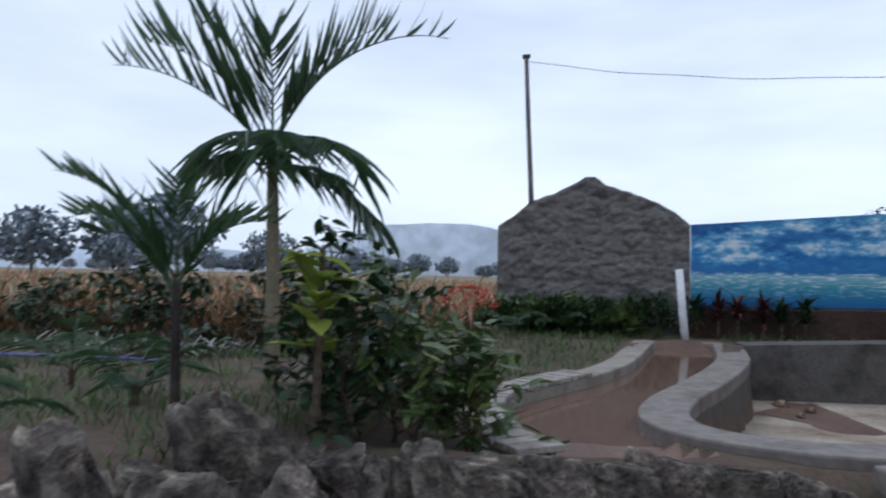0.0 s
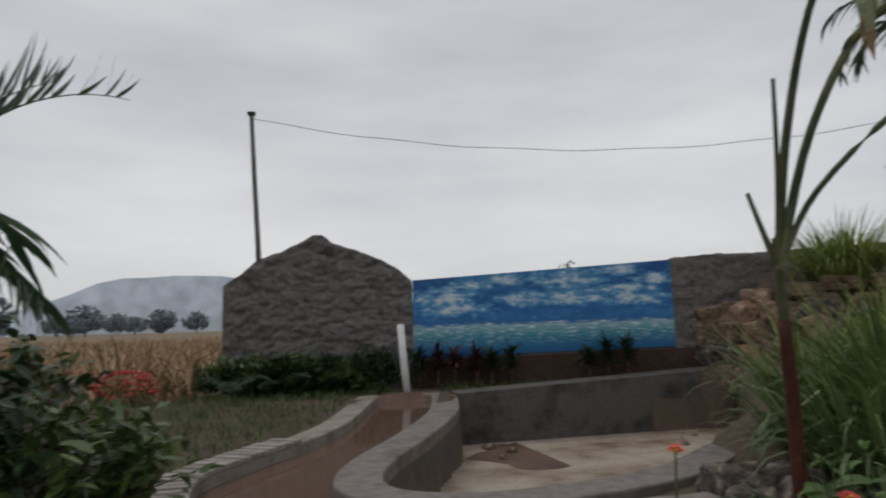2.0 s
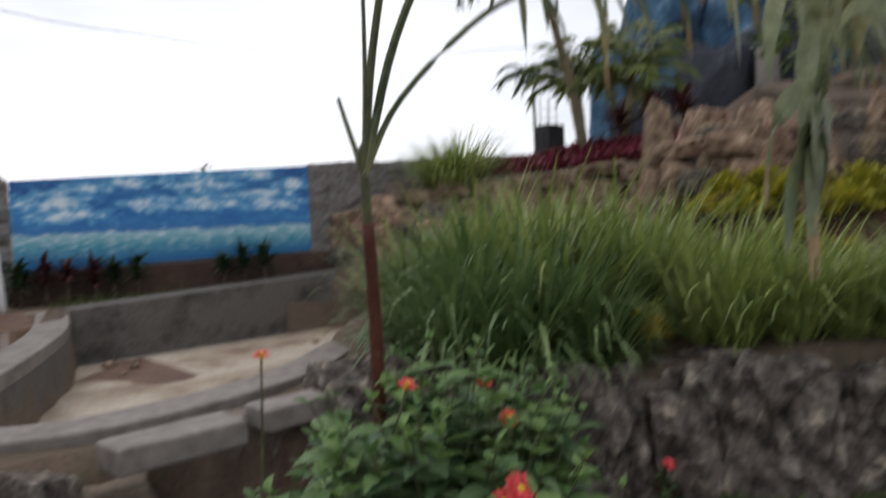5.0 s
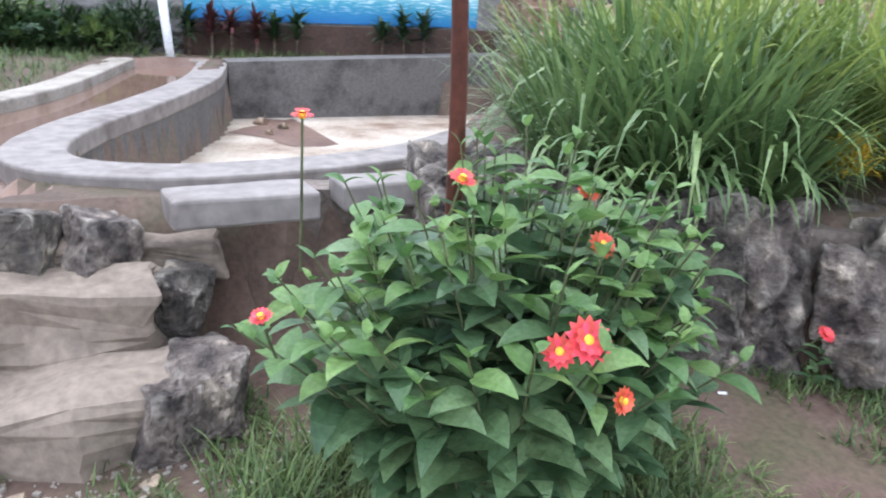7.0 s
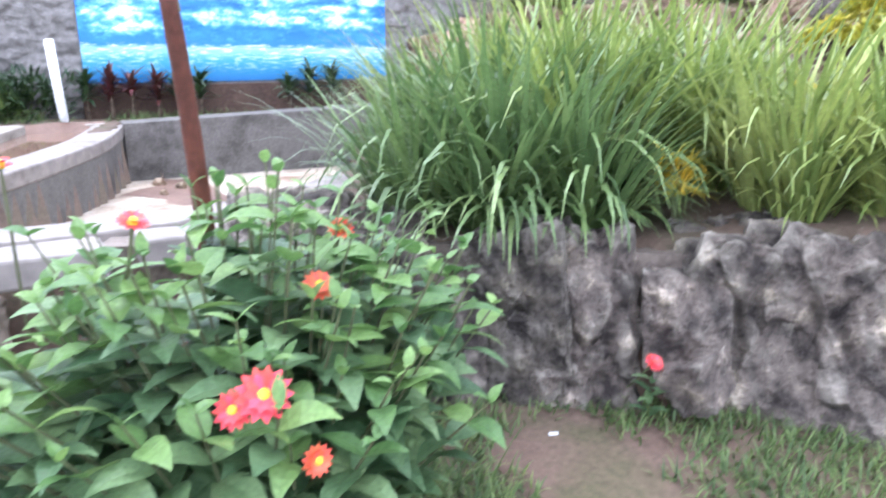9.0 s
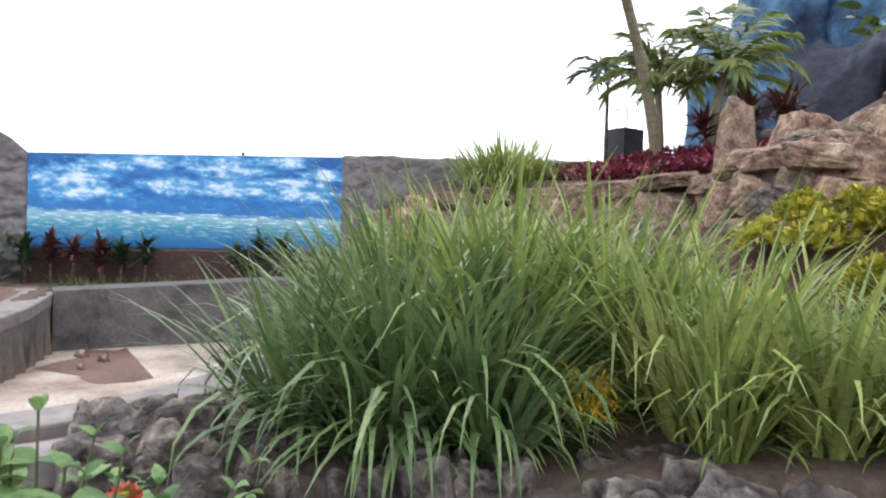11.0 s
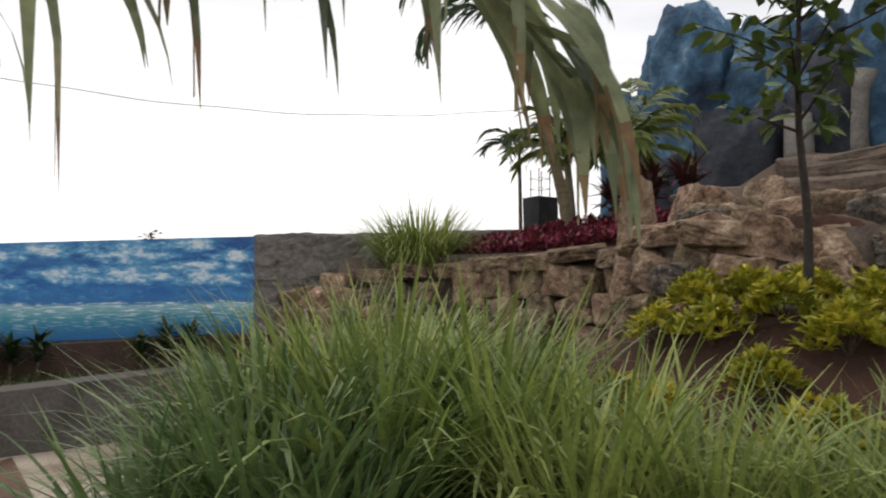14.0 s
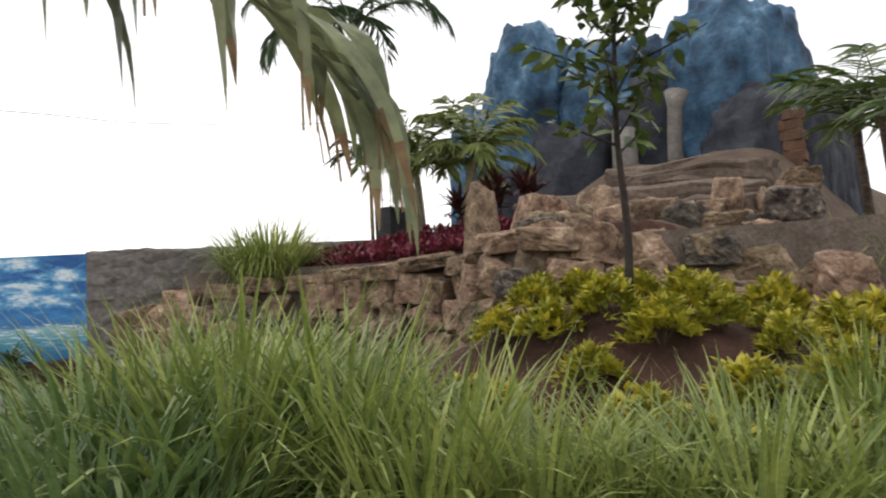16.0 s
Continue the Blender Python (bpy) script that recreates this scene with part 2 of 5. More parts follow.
M["dark_panel"] = mat("dark_block", [(0.03, 0.03, 0.033), (0.06, 0.06, 0.062)], 4.0, 0.9, 0.3, 30)
M["rebar"] = mat("rusty_rebar", [(0.09, 0.045, 0.03), (0.16, 0.09, 0.06)], 12.0, 0.8, 0.2, 40, metal=0.4)
M["white_scrap"] = mat("pale_scrap", [(0.20, 0.19, 0.17), (0.42, 0.41, 0.40)], 9.0, 0.6, 0.2, 40)
M["blue_pipe"] = mat("blue_pipe", [(0.10, 0.11, 0.30), (0.18, 0.19, 0.42)], 5.0, 0.5, 0.05, 40)
M["brick"] = mat("red_brick", [(0.09, 0.05, 0.036), (0.17, 0.09, 0.06)], 8.0, 0.9, 0.4, 40, vary=0.25)


def mural_mat():
    """A seascape painted on the wall: clouds on cobalt above, a pale shimmer on the horizon, teal water below."""
    m = bpy.data.materials.new("mural_paint")
    m.use_nodes = True
    t = m.node_tree
    b = t.nodes["Principled BSDF"]
    tc = t.nodes.new("ShaderNodeTexCoord")
    sep = t.nodes.new("ShaderNodeSeparateXYZ")
    link(t, tc.outputs["Object"], sep.inputs[0])

    def noise_tex(scale, sx, sz, detail=5, rough=0.6, shift=0.0):
        mp = t.nodes.new("ShaderNodeMapping")
        mp.inputs["Scale"].default_value = (sx, 1, sz)
        mp.inputs["Location"].default_value = (shift, 0, 0)
        n = t.nodes.new("ShaderNodeTexNoise")
        n.inputs["Scale"].default_value, n.inputs["Detail"].default_value, n.inputs["Roughness"].default_value = scale, detail, rough
        link(t, tc.outputs["Object"], mp.inputs["Vector"])
        link(t, mp.outputs[0], n.inputs["Vector"])
        return n.outputs[0]

    def ramp(src, stops):
        r = t.nodes.new("ShaderNodeValToRGB")
        e = r.color_ramp.elements
        while len(e) < len(stops):
            e.new(0.5)
        for i, (p, c) in enumerate(stops):
            e[i].position, e[i].color = p, (*c, 1)
        link(t, src, r.inputs[0])
        return r.outputs[0]

    def mix(fac, a, c):
        x = t.nodes.new("ShaderNodeMixRGB")
        link(t, fac, x.inputs[0])
        link(t, a, x.inputs[1])
        link(t, c, x.inputs[2])
        return x.outputs[0]

    def maths(op, a, c):
        x = t.nodes.new("ShaderNodeMath")
        x.operation = op
        for i, v in enumerate((a, c)):
            if isinstance(v, (int, float)):
                x.inputs[i].default_value = v
            else:
                link(t, v, x.inputs[i])
        return x.outputs[0]

    z = sep.outputs["Z"]
    wob = maths("MULTIPLY_ADD", noise_tex(3.0, 1, 1), 0.10)
    t.nodes[-1].inputs[2].default_value = -0.05
    zz = maths("ADD", z, wob)
    base = ramp(zz, [(0.0, (0.006, 0.10, 0.30)), (0.14, (0.01, 0.16, 0.32)), (0.28, (0.05, 0.27, 0.36)), (0.40, (0.24, 0.46, 0.52)), (0.44, (0.02, 0.16, 0.40)), (0.62, (0.005, 0.115, 0.36)), (1.0, (0.004, 0.08, 0.28))])
    soft = ramp(noise_tex(2.2, 1.0, 2.2, 6, 0.62, 3.0), [(0.44, (0, 0, 0)), (0.66, (0.75, 0.75, 0.75))])
    band = ramp(zz, [(0.44, (0, 0, 0)), (0.52, (1, 1, 1))])
    sky_col = t.nodes.new("ShaderNodeRGB")
    sky_col.outputs[0].default_value = (0.05, 0.27, 0.56, 1)
    base = mix(maths("MULTIPLY", soft, band), base, sky_col.outputs[0])
    white = t.nodes.new("ShaderNodeRGB")
    white.outputs[0].default_value = (0.66, 0.76, 0.80, 1)
    # painted clouds: place and half size of each
    cloud = None
    for cx, cz, rx, rz in ((0.46, 0.81, 0.30, 0.11), (0.55, 0.65, 0.40, 0.075), (1.52, 0.76, 0.24, 0.08), (2.17, 0.76, 0.46, 0.075), (2.12, 1.01, 0.34, 0.10), (2.8, 1.11, 0.24, 0.06), (1.3, 1.03, 0.26, 0.06), (2.9, 0.86, 0.30, 0.055), (3.0, 0.71, 0.36, 0.06), (3.26, 0.98, 0.2, 0.06), (0.82, 0.97, 0.22, 0.06)):
        dx = maths("MULTIPLY", maths("SUBTRACT", sep.outputs["X"], cx), 1 / rx)
        dz = maths("MULTIPLY", maths("SUBTRACT", z, cz), 1 / rz)
        near = maths("SUBTRACT", 1.0, maths("ADD", maths("MULTIPLY", dx, dx), maths("MULTIPLY", dz, dz)))
        cloud = near if cloud is None else maths("MAXIMUM", cloud, near)
    torn = maths("MULTIPLY", maths("SUBTRACT", noise_tex(5.0, 1.0, 2.2, 9, 0.70), 0.5), 7.5)
    shape = maths("ADD", maths("MULTIPLY", maths("MAXIMUM", cloud, -2.5), 0.55), torn)
    halo = ramp(maths("ADD", shape, 1.0), [(0.0, (0, 0, 0)), (0.9, (0.8, 0.8, 0.8))])
    pale = t.nodes.new("ShaderNodeRGB")
    pale.outputs[0].default_value = (0.10, 0.36, 0.60, 1)
    base = mix(maths("MULTIPLY", halo, band), base, pale.outputs[0])
    cl = ramp(shape, [(0.0, (0, 0, 0)), (0.3, (0.35, 0.35, 0.35)), (0.95, (0.95, 0.95, 0.95))])
    base = mix(maths("MULTIPLY", cl, band), base, white.outputs[0])
    glint = ramp(noise_tex(9.0, 0.8, 6.0, 3, 0.5, 1.0), [(0.52, (0, 0, 0)), (0.62, (0.9, 0.9, 0.9))])
    sea = ramp(zz, [(0.10, (0, 0, 0)), (0.25, (0.45, 0.45, 0.45)), (0.36, (1, 1, 1)), (0.43, (1, 1, 1)), (0.46, (0, 0, 0))])
    base = mix(maths("MULTIPLY", glint, sea), base, white.outputs[0])
    link(t, base, b.inputs["Base Color"])
    b.inputs["Roughness"].default_value = 0.55
    bp = t.nodes.new("ShaderNodeBump")
    bp.inputs["Strength"].default_value, bp.inputs["Distance"].default_value = 0.35, 0.02
    link(t, noise_tex(14.0, 1, 1, 5), bp.inputs["Height"])
    link(t, bp.outputs[0], b.inputs["Normal"])
    return m


M["mural"] = mural_mat()
water = bpy.data.materials.new("muddy_water")
water.use_nodes = True
wb = water.node_tree.nodes["Principled BSDF"]
wb.inputs["Base Color"].default_value = (0.15, 0.095, 0.07, 1)
wb.inputs["Roughness"].default_value = 0.07
wn = water.node_tree.nodes.new("ShaderNodeTexNoise")
wn.inputs["Scale"].default_value = 3.0
wbp = water.node_tree.nodes.new("ShaderNodeBump")
wbp.inputs["Strength"].default_value, wbp.inputs["Distance"].default_value = 0.06, 0.01
link(water.node_tree, wn.outputs[0], wbp.inputs["Height"])
link(water.node_tree, wbp.outputs[0], wb.inputs["Normal"])


# ---- mesh helpers ----
R = random.Random(7)


class Shape:
    """Vertices and faces gathered for one mesh."""

    def __init__(self):
        self.v, self.f = [], []

    def strip(self, pts, widths, side, fold=0.0):
        """A leaf along pts; side: the sideways direction at each point; fold: depth of the valley along the middle, as a share of the width."""
        n = len(self.v)
        k = 3 if fold else 2
        for p, w, s in zip(pts, widths, side):
            if fold:
                up = Vector((0, 0, 1))
                self.v += [p - s * w * 0.5, p - up * w * fold, p + s * w * 0.5]
            else:
                self.v += [p - s * w * 0.5, p + s * w * 0.5]
        for i in range(len(pts) - 1):
            a = n + i * k
            for j in range(k - 1):
                self.f.append((a + j, a + j + 1, a + k + j + 1, a + k + j))

    def tube(self, pts, radii, sides=6, cap=True):
        n = len(self.v)
        for i, p in enumerate(pts):
            d = (pts[min(i + 1, len(pts) - 1)] - pts[max(i - 1, 0)]).normalized()
            a = d.orthogonal().normalized() if abs(d.z) < 0.95 else Vector((1, 0, 0))
            a = (a - d * a.dot(d)).normalized()
            b = d.cross(a)
            for j in range(sides):
                t = 2 * math.pi * j / sides
                self.v.append(p + (a * math.cos(t) + b * math.sin(t)) * radii[i])
        for i in range(len(pts) - 1):
            for j in range(sides):
                q = n + i * sides
                self.f.append((q + j, q + (j + 1) % sides, q + sides + (j + 1) % sides, q + sides + j))
        if cap:
            self.f.append(tuple(n + j for j in reversed(range(sides))))
            self.f.append(tuple(n + (len(pts) - 1) * sides + j for j in range(sides)))

    def box(self, c, s, rz=0.0):
        n = len(self.v)
        cs, sn = math.cos(rz), math.sin(rz)
        for dx in (-0.5, 0.5):
            for dy in (-0.5, 0.5):
                for dz in (-0.5, 0.5):
                    x, y = dx * s[0], dy * s[1]
                    self.v.append(Vector((c[0] + x * cs - y * sn, c[1] + x * sn + y * cs, c[2] + dz * s[2])))
        self.f += [tuple(n + i for i in q) for q in ((0, 1, 3, 2), (4, 6, 7, 5), (0, 4, 5, 1), (2, 3, 7, 6), (0, 2, 6, 4), (1, 5, 7, 3))]

    def mesh(self, name, material, smooth=False):
        me = bpy.data.meshes.new(name)
        me.from_pydata([tuple(p) for p in self.v], [], self.f)
        me.materials.append(material)
        if smooth:
            me.polygons.foreach_set("use_smooth", [True] * len(me.polygons))
        me.update()
        return me


def obj(name, data, parent=None, m=None, label="", category="", group="", kind=""):
    ob = new(name, data)
    if parent:
        ob.parent = parent
    if m is not None:
        ob.matrix_basis = m
    return tagged(ob, label, category, group, kind)


def part(name, shape, material, parent, label="", smooth=False):
    return obj(name, shape.mesh(name, material, smooth), parent, label=label)


def thing(name, at, label, category, group=""):
    e = obj(name, None, None, pose(*at), label, category, group)
    return e


def vec(az, el):
    return Vector((math.cos(az) * math.cos(el), math.sin(az) * math.cos(el), math.sin(el)))


def along(pts, t):
    """The place at share t of a polyline."""
    x = t * (len(pts) - 1)
    i = min(int(x), len(pts) - 2)
    return pts[i].lerp(pts[i + 1], x - i)


def smooth_line(pts, n=8):
    """A Catmull-Rom curve through pts."""
    out = []
    q = [pts[0] * 2 - pts[1], *pts, pts[-1] * 2 - pts[-2]]
    for i in range(1, len(q) - 2):
        a, b, c, d = q[i - 1], q[i], q[i + 1], q[i + 2]
        for k in range(n):
            t = k / n
            out.append(0.5 * ((2 * b) + (c - a) * t + (2 * a - 5 * b + 4 * c - d) * t * t + (3 * b - a - 3 * c + d) * t ** 3))
    out.append(pts[-1].copy())
    return out


def V3(rows, z=None):
    return [Vector((r[0], r[1], r[2] if z is None else z)) for r in rows]


def blade(s, base, az, el, length, width, droop, seg=6, fold=0.0, r=R, tip=0.05):
    """A grass blade or long leaf that leaves base at elevation el and bends down by droop radians on its way."""
    pts, sides, widths = [], [], []
    p = Vector(base)
    side = Vector((-math.sin(az), math.cos(az), 0))
    for i in range(seg + 1):
        t = i / seg
        pts.append(p.copy())
        sides.append(side)
        widths.append(width * max(tip, min(1.0, 0.55 + 1.8 * t) * (1 - t ** 2.2)))
        p = p + vec(az, el - droop * t ** 1.6) * (length / seg)
    s.strip(pts, widths, sides, fold)


def leaf(s, base, az, el, length, width, droop=0.5, fold=0.12, seg=4, roll=0.0):
    """A broad pointed leaf."""
    pts, sides, widths = [], [], []
    p = Vector(base)
    flat = Vector((-math.sin(az), math.cos(az), 0))
    for i in range(seg + 1):
        t = i / seg
        d = vec(az, el - droop * t)
        pts.append(p.copy())
        up = flat.cross(d)
        sides.append((flat * math.cos(roll) + up * math.sin(roll)).normalized())
        widths.append(width * max(0.04, math.sin(math.pi * min(1, 0.06 + 0.94 * t) ** 0.75)))
        p = p + d * (length / seg)
    s.strip(pts, widths, sides, fold)


def frond(s, rachis, leaf_len, count, width, hang=0.9, radius=0.012, sweep=0.9, droop=1.0, start=0.12, r=R, seg=5, tip=0.55, gaps=0.0):
    """A pinnate palm leaf: a tapering rachis and two rows of leaflets. hang: 0 leaflets stand out, 1 they hang."""
    n = len(rachis)
    s.tube(rachis, [radius * (1 - 0.8 * i / (n - 1)) for i in range(n)], 5)
    for i in range(count):
        t = start + (1 - start) * (i + r.uniform(-0.2, 0.2)) / count
        t = min(max(t, 0.0), 0.999)
        p = along(rachis, t)
        d = (along(rachis, min(1, t + 0.03)) - along(rachis, max(0, t - 0.03))).normalized()
        out = d.cross(Vector((0, 0, 1)))
        out = out.normalized() if out.length > 0.05 else Vector((1, 0, 0))
        l = leaf_len * (tip + (1 - tip) * math.sin(math.pi * min(0.97, 0.18 + 0.8 * t))) * r.uniform(0.8, 1.15)
        for sgn in (-1, 1):
            if r.random() < gaps:
                continue
            l2 = l * (r.uniform(0.6, 1.2) if gaps else 1.0)
            sw = sweep * (0.75 + 0.5 * t) * (r.uniform(0.5, 1.5) if gaps else 1.0)
            dirn = (out * sgn * math.cos(sw) + d * math.sin(sw) + Vector((0, 0, 0.25 - hang * 0.8 + r.uniform(-0.2, 0.2)))).normalized()
            pts, sides, widths = [], [], []
            q = p.copy()
            g = Vector((0, 0, -1))
            for k in range(seg + 1):
                u = k / seg
                pts.append(q.copy())
                dd = (dirn * (1 - 0.55 * droop * u) + g * (hang * 0.9 + 0.25) * droop * u).normalized()
                sd = dd.cross(d.cross(dd)).cross(dd)
                sd = sd.normalized() if sd.length > 1e-3 else d
                sides.append(sd)
                widths.append(width * max(0.06, min(1, 0.45 + 2.2 * u) * (1 - u ** 2.5)))
                q = q + dd * (l2 / seg)
            s.strip(pts, widths, sides)


def ball_rock(seed, sx=1.0, sy=1.0, sz=1.0, cuts=12, level=2, rough=0.10):
    """An angular boulder about 1 m across: a hull of scattered points, refined and roughened."""
    r = random.Random(seed)
    bm = bmesh.new()
    for _ in range(cuts):
        d = Vector((r.gauss(0, 1), r.gauss(0, 1), r.gauss(0, 1))).normalized()
        q = Vector((max(-0.72, min(0.72, d.x * 1.1)), max(-0.72, min(0.72, d.y * 1.1)), max(-0.72, min(0.72, d.z * 1.1)))) * r.uniform(0.62, 0.78)
        bm.verts.new((q.x * sx, q.y * sy, q.z * sz))
    hull = bmesh.ops.convex_hull(bm, input=bm.verts[:])
    bmesh.ops.delete(bm, geom=[g for g in hull["geom_interior"] if isinstance(g, bmesh.types.BMVert)], context="VERTS")
    bmesh.ops.bevel(bm, geom=bm.edges[:], offset=0.045, segments=1, affect="EDGES", profile=0.6)
    bmesh.ops.triangulate(bm, faces=bm.faces[:])
    for _ in range(level - 1):
        bmesh.ops.subdivide_edges(bm, edges=[e for e in bm.edges if e.calc_length() > 0.09], cuts=1, use_grid_fill=False)
        bmesh.ops.triangulate(bm, faces=bm.faces[:])
    off = Vector((seed * 3.1, seed * 1.7, 0))
    for v in bm.verts:
        v.co += v.co.normalized() * (noise.noise(v.co * 2.0 + off) * rough + (0.25 - abs(noise.noise(v.co * 5.5 + off))) * rough * 0.8 + noise.noise(v.co * 14.0 + off) * rough * 0.5)
    me = bpy.data.meshes.new("rock")
    bm.to_mesh(me)
    bm.free()
    return me


def block_rock(seed, taper=0.0, jitter=0.16, rough=0.05, level=4, skew=0.1):
    """A quarried block about 1 m across with broken corners, flat faces and a chipped surface; taper: how far the top draws in."""
    r = random.Random(seed)
    bm = bmesh.new()
    for x in (-0.5, 0.5):
        for y in (-0.5, 0.5):
            for z in (-0.5, 0.5):
                k = 1 - taper * (z > 0)
                for _ in range(2):
                    bm.verts.new((x * k * (1 - r.random() * jitter * 2.0) + skew * z * (seed % 3 - 1), y * k * (1 - r.random() * jitter * 2.0), z * (1 - r.random() * jitter * 1.6)))
    for _ in range(4):
        a = r.uniform(0, 6.28)
        bm.verts.new((math.cos(a) * 0.54 * (1 - taper * 0.5), math.sin(a) * 0.54 * (1 - taper * 0.5), r.uniform(-0.35, 0.3)))
    hull = bmesh.ops.convex_hull(bm, input=bm.verts[:])
    bmesh.ops.delete(bm, geom=[g for g in hull["geom_interior"] if isinstance(g, bmesh.types.BMVert)], context="VERTS")
    bmesh.ops.bevel(bm, geom=bm.edges[:], offset=0.02, segments=1, affect="EDGES", profile=0.5)
    bmesh.ops.triangulate(bm, faces=bm.faces[:])
    for _ in range(level - 1):
        bmesh.ops.subdivide_edges(bm, edges=[e for e in bm.edges if e.calc_length() > 0.085], cuts=1, use_grid_fill=False)
        bmesh.ops.triangulate(bm, faces=bm.faces[:])
    off = Vector((seed * 3.3, seed * 1.9, seed * 0.7))
    for v in bm.verts:
        c = v.co * 1.0
        d = noise.voronoi(c * 2.6 + off)[0]
        crack = min(0.18, d[1] - d[0]) / 0.18
        v.co += c.normalized() * (noise.noise(c * 2.2 + off) * rough + (crack - 1) * rough * 0.8 - abs(noise.noise(c * 6.0 + off)) * rough * 0.7 + noise.noise(c * 15.0 + off) * rough * 0.4)
    me = bpy.data.meshes.new("rock")
    bm.to_mesh(me)
    bm.free()
    return me


def block_set(material, seeds, **kw):
    out = []
    for sd in seeds:
        me = block_rock(sd, **kw)
        me.materials.append(material)
        out.append(me)
    return out


def rock_set(material, seeds, **kw):
    out = []
    for sd in seeds:
        me = ball_rock(sd, **kw)
        me.materials.append(material)
        out.append(me)
    return out


# ---- lie of the land ----
WALL = [(-40, -2.0), (-4, 1.2), (0.3, 2.1), (1.5, 2.75), (2.1, 3.35), (3.0, 3.42), (3.55, 3.55), (4.8, 3.6), (5.4, 3.35), (5.95, 3.0), (6.4, 2.62), (6.8, 2.28), (7.3, 1.85), (8.2, 1.0), (9.5, 0.2), (12, -0.6), (40, -4)]
UPPER = [(9.2, 8.4), (9.75, 7.45), (10.3, 6.8), (10.55, 5.9), (10.5, 5.3), (10.15, 4.75), (9.9, 4.0), (10.2, 3.3), (10.6, 2.5), (11.0, 1.2), (11.6, -0.5)]
POOL_IN = [(5.33, 8.85), (5.04, 7.6), (4.53, 6.4), (4.1, 5.56), (3.94, 5.02), (4.04, 4.66), (4.4, 4.48), (4.85, 4.5), (5.25, 4.6), (5.6, 4.76), (6.2, 5.22), (7.15, 5.95), (8.0, 6.95), (8.85, 8.5)]
CURB = [(3.05, 4.0), (2.9, 4.22), (2.79, 4.6), (2.74, 5.0), (2.79, 5.45), (3.12, 6.02), (3.47, 6.55), (3.82, 7.3), (4.2, 8.65), (4.33, 9.1)]


def rim(y):
    """The height of the pool's edge, which falls towards the steps."""
    return 0.55 + 0.0375 * max(0.0, y - 5.0)


def interp(rows, x):
    for (x0, y0), (x1, y1) in zip(rows, rows[1:]):
        if x <= x1:
            return y0 + (y1 - y0) * (x - x0) / (x1 - x0)
    return rows[-1][1]


def inside(poly, x, y):
    hit = False
    for (x0, y0), (x1, y1) in zip(poly, poly[1:] + poly[:1]):
        if (y0 > y) != (y1 > y) and x < (x1 - x0) * (y - y0) / (y1 - y0) + x0:
            hit = not hit
    return hit


def seg_dist(rows, x, y):
    best, side = 1e9, 1
    for (x0, y0), (x1, y1) in zip(rows, rows[1:]):
        dx, dy = x1 - x0, y1 - y0
        t = max(0, min(1, ((x - x0) * dx + (y - y0) * dy) / (dx * dx + dy * dy)))
        d = math.hypot(x - x0 - t * dx, y - y0 - t * dy)
        if d < best:
            best, side = d, 1 if dx * (y - y0) - dy * (x - x0) > 0 else -1
    return best, side


def step(a, b, x):
    t = max(0.0, min(1.0, (x - a) / (b - a)))
    return t * t * (3 - 2 * t)


DEEP = POOL_IN
J_LINE = smooth_line(V3([(x, y, 0) for x, y in POOL_IN]), 6)
BASIN = [(4.33, 9.1), (5.2, 9.1), (5.12, 8.85), (4.74, 7.5), (4.27, 6.4), (3.86, 5.65), (3.68, 5.0), (3.74, 4.5), (3.9, 4.28), (3.4, 3.98)] + CURB


def land(x, y):
    """The height of the ground."""
    n = noise.noise(Vector((x * 0.9, y * 0.9, 0))) * 0.03 + noise.noise(Vector((x * 4, y * 4, 3))) * 0.012
    s = y - interp(WALL, x)
    lawn = 0.07 * step(-0.9, 0.0, s)
    if s < 0:
        return lawn + n * (0.6 if y > -3 else 1)
    top = 0.62
    top += 0.08 * step(7.5, 9.0, y)
    top -= 0.12 * step(3.55, 4.1, y) * (1 - step(5.0, 8.0, y)) * step(1.9, 2.6, x) * (1 - step(6.0, 6.7, x))
    if y < 8.2:
        top += 0.10 * step(6.2, 7.4, x)
        top += 0.8 * step(7.9, 9.3, x) * (0.58 + 0.42 * step(1.5, 3.2, y)) * (1 - 0.8 * step(3.6, 5.0, y))
    d, sd = seg_dist(UPPER, x, y)
    if sd > 0 and x > 8.6 and y < 8.6:
        up = 2.12 - 0.10 * step(4.6, 5.4, y) - 0.16 * step(6.4, 8.0, y) + 0.12 * step(0.2, 1.6, d) + 0.22 * step(0.1, 1.0, d) * step(4.6, 5.4, y) + 0.95 * step(1.2, 3.6, d) * (1 - step(5.2, 6.6, y)) * step(2.2, 3.6, y) - 0.5 * (1 - step(2.2, 3.4, y))
        top = top + (up - top) * step(0.0, 0.12, d)
    elif x > 7.5 and y < 8.6:
        top = max(top, 1.0 - 0.3 * step(0.1, 1.8, d) if y > 4.0 else top)
    if y > 11:
        top = 0.6 + 0.0165 * max(0, y - 14)
    h = 0.07 + (top - 0.07) * step(0.0, 0.1, s) + n
    if 3.4 < x < 4.75 and s < 0.6 and y < 3.75:
        h = 0.0 if s < 0.05 else min(h, 0.5)
    if inside(DEEP, x, y):
        h = 0.05
    elif inside(BASIN, x, y):
        h = rim(y) - 0.10 + n * 0.3
    return h


def axis(lo, a, b, hi, fine, grow):
    out = [a + i * fine for i in range(int((b - a) / fine) + 1)]
    st, q = fine, out[-1]
    while q < hi:
        st *= grow
        q += st
        out.append(q)
    st, q, low = fine, out[0], []
    while q > lo:
        st *= grow
        q -= st
        low.append(q)
    return low[::-1] + out


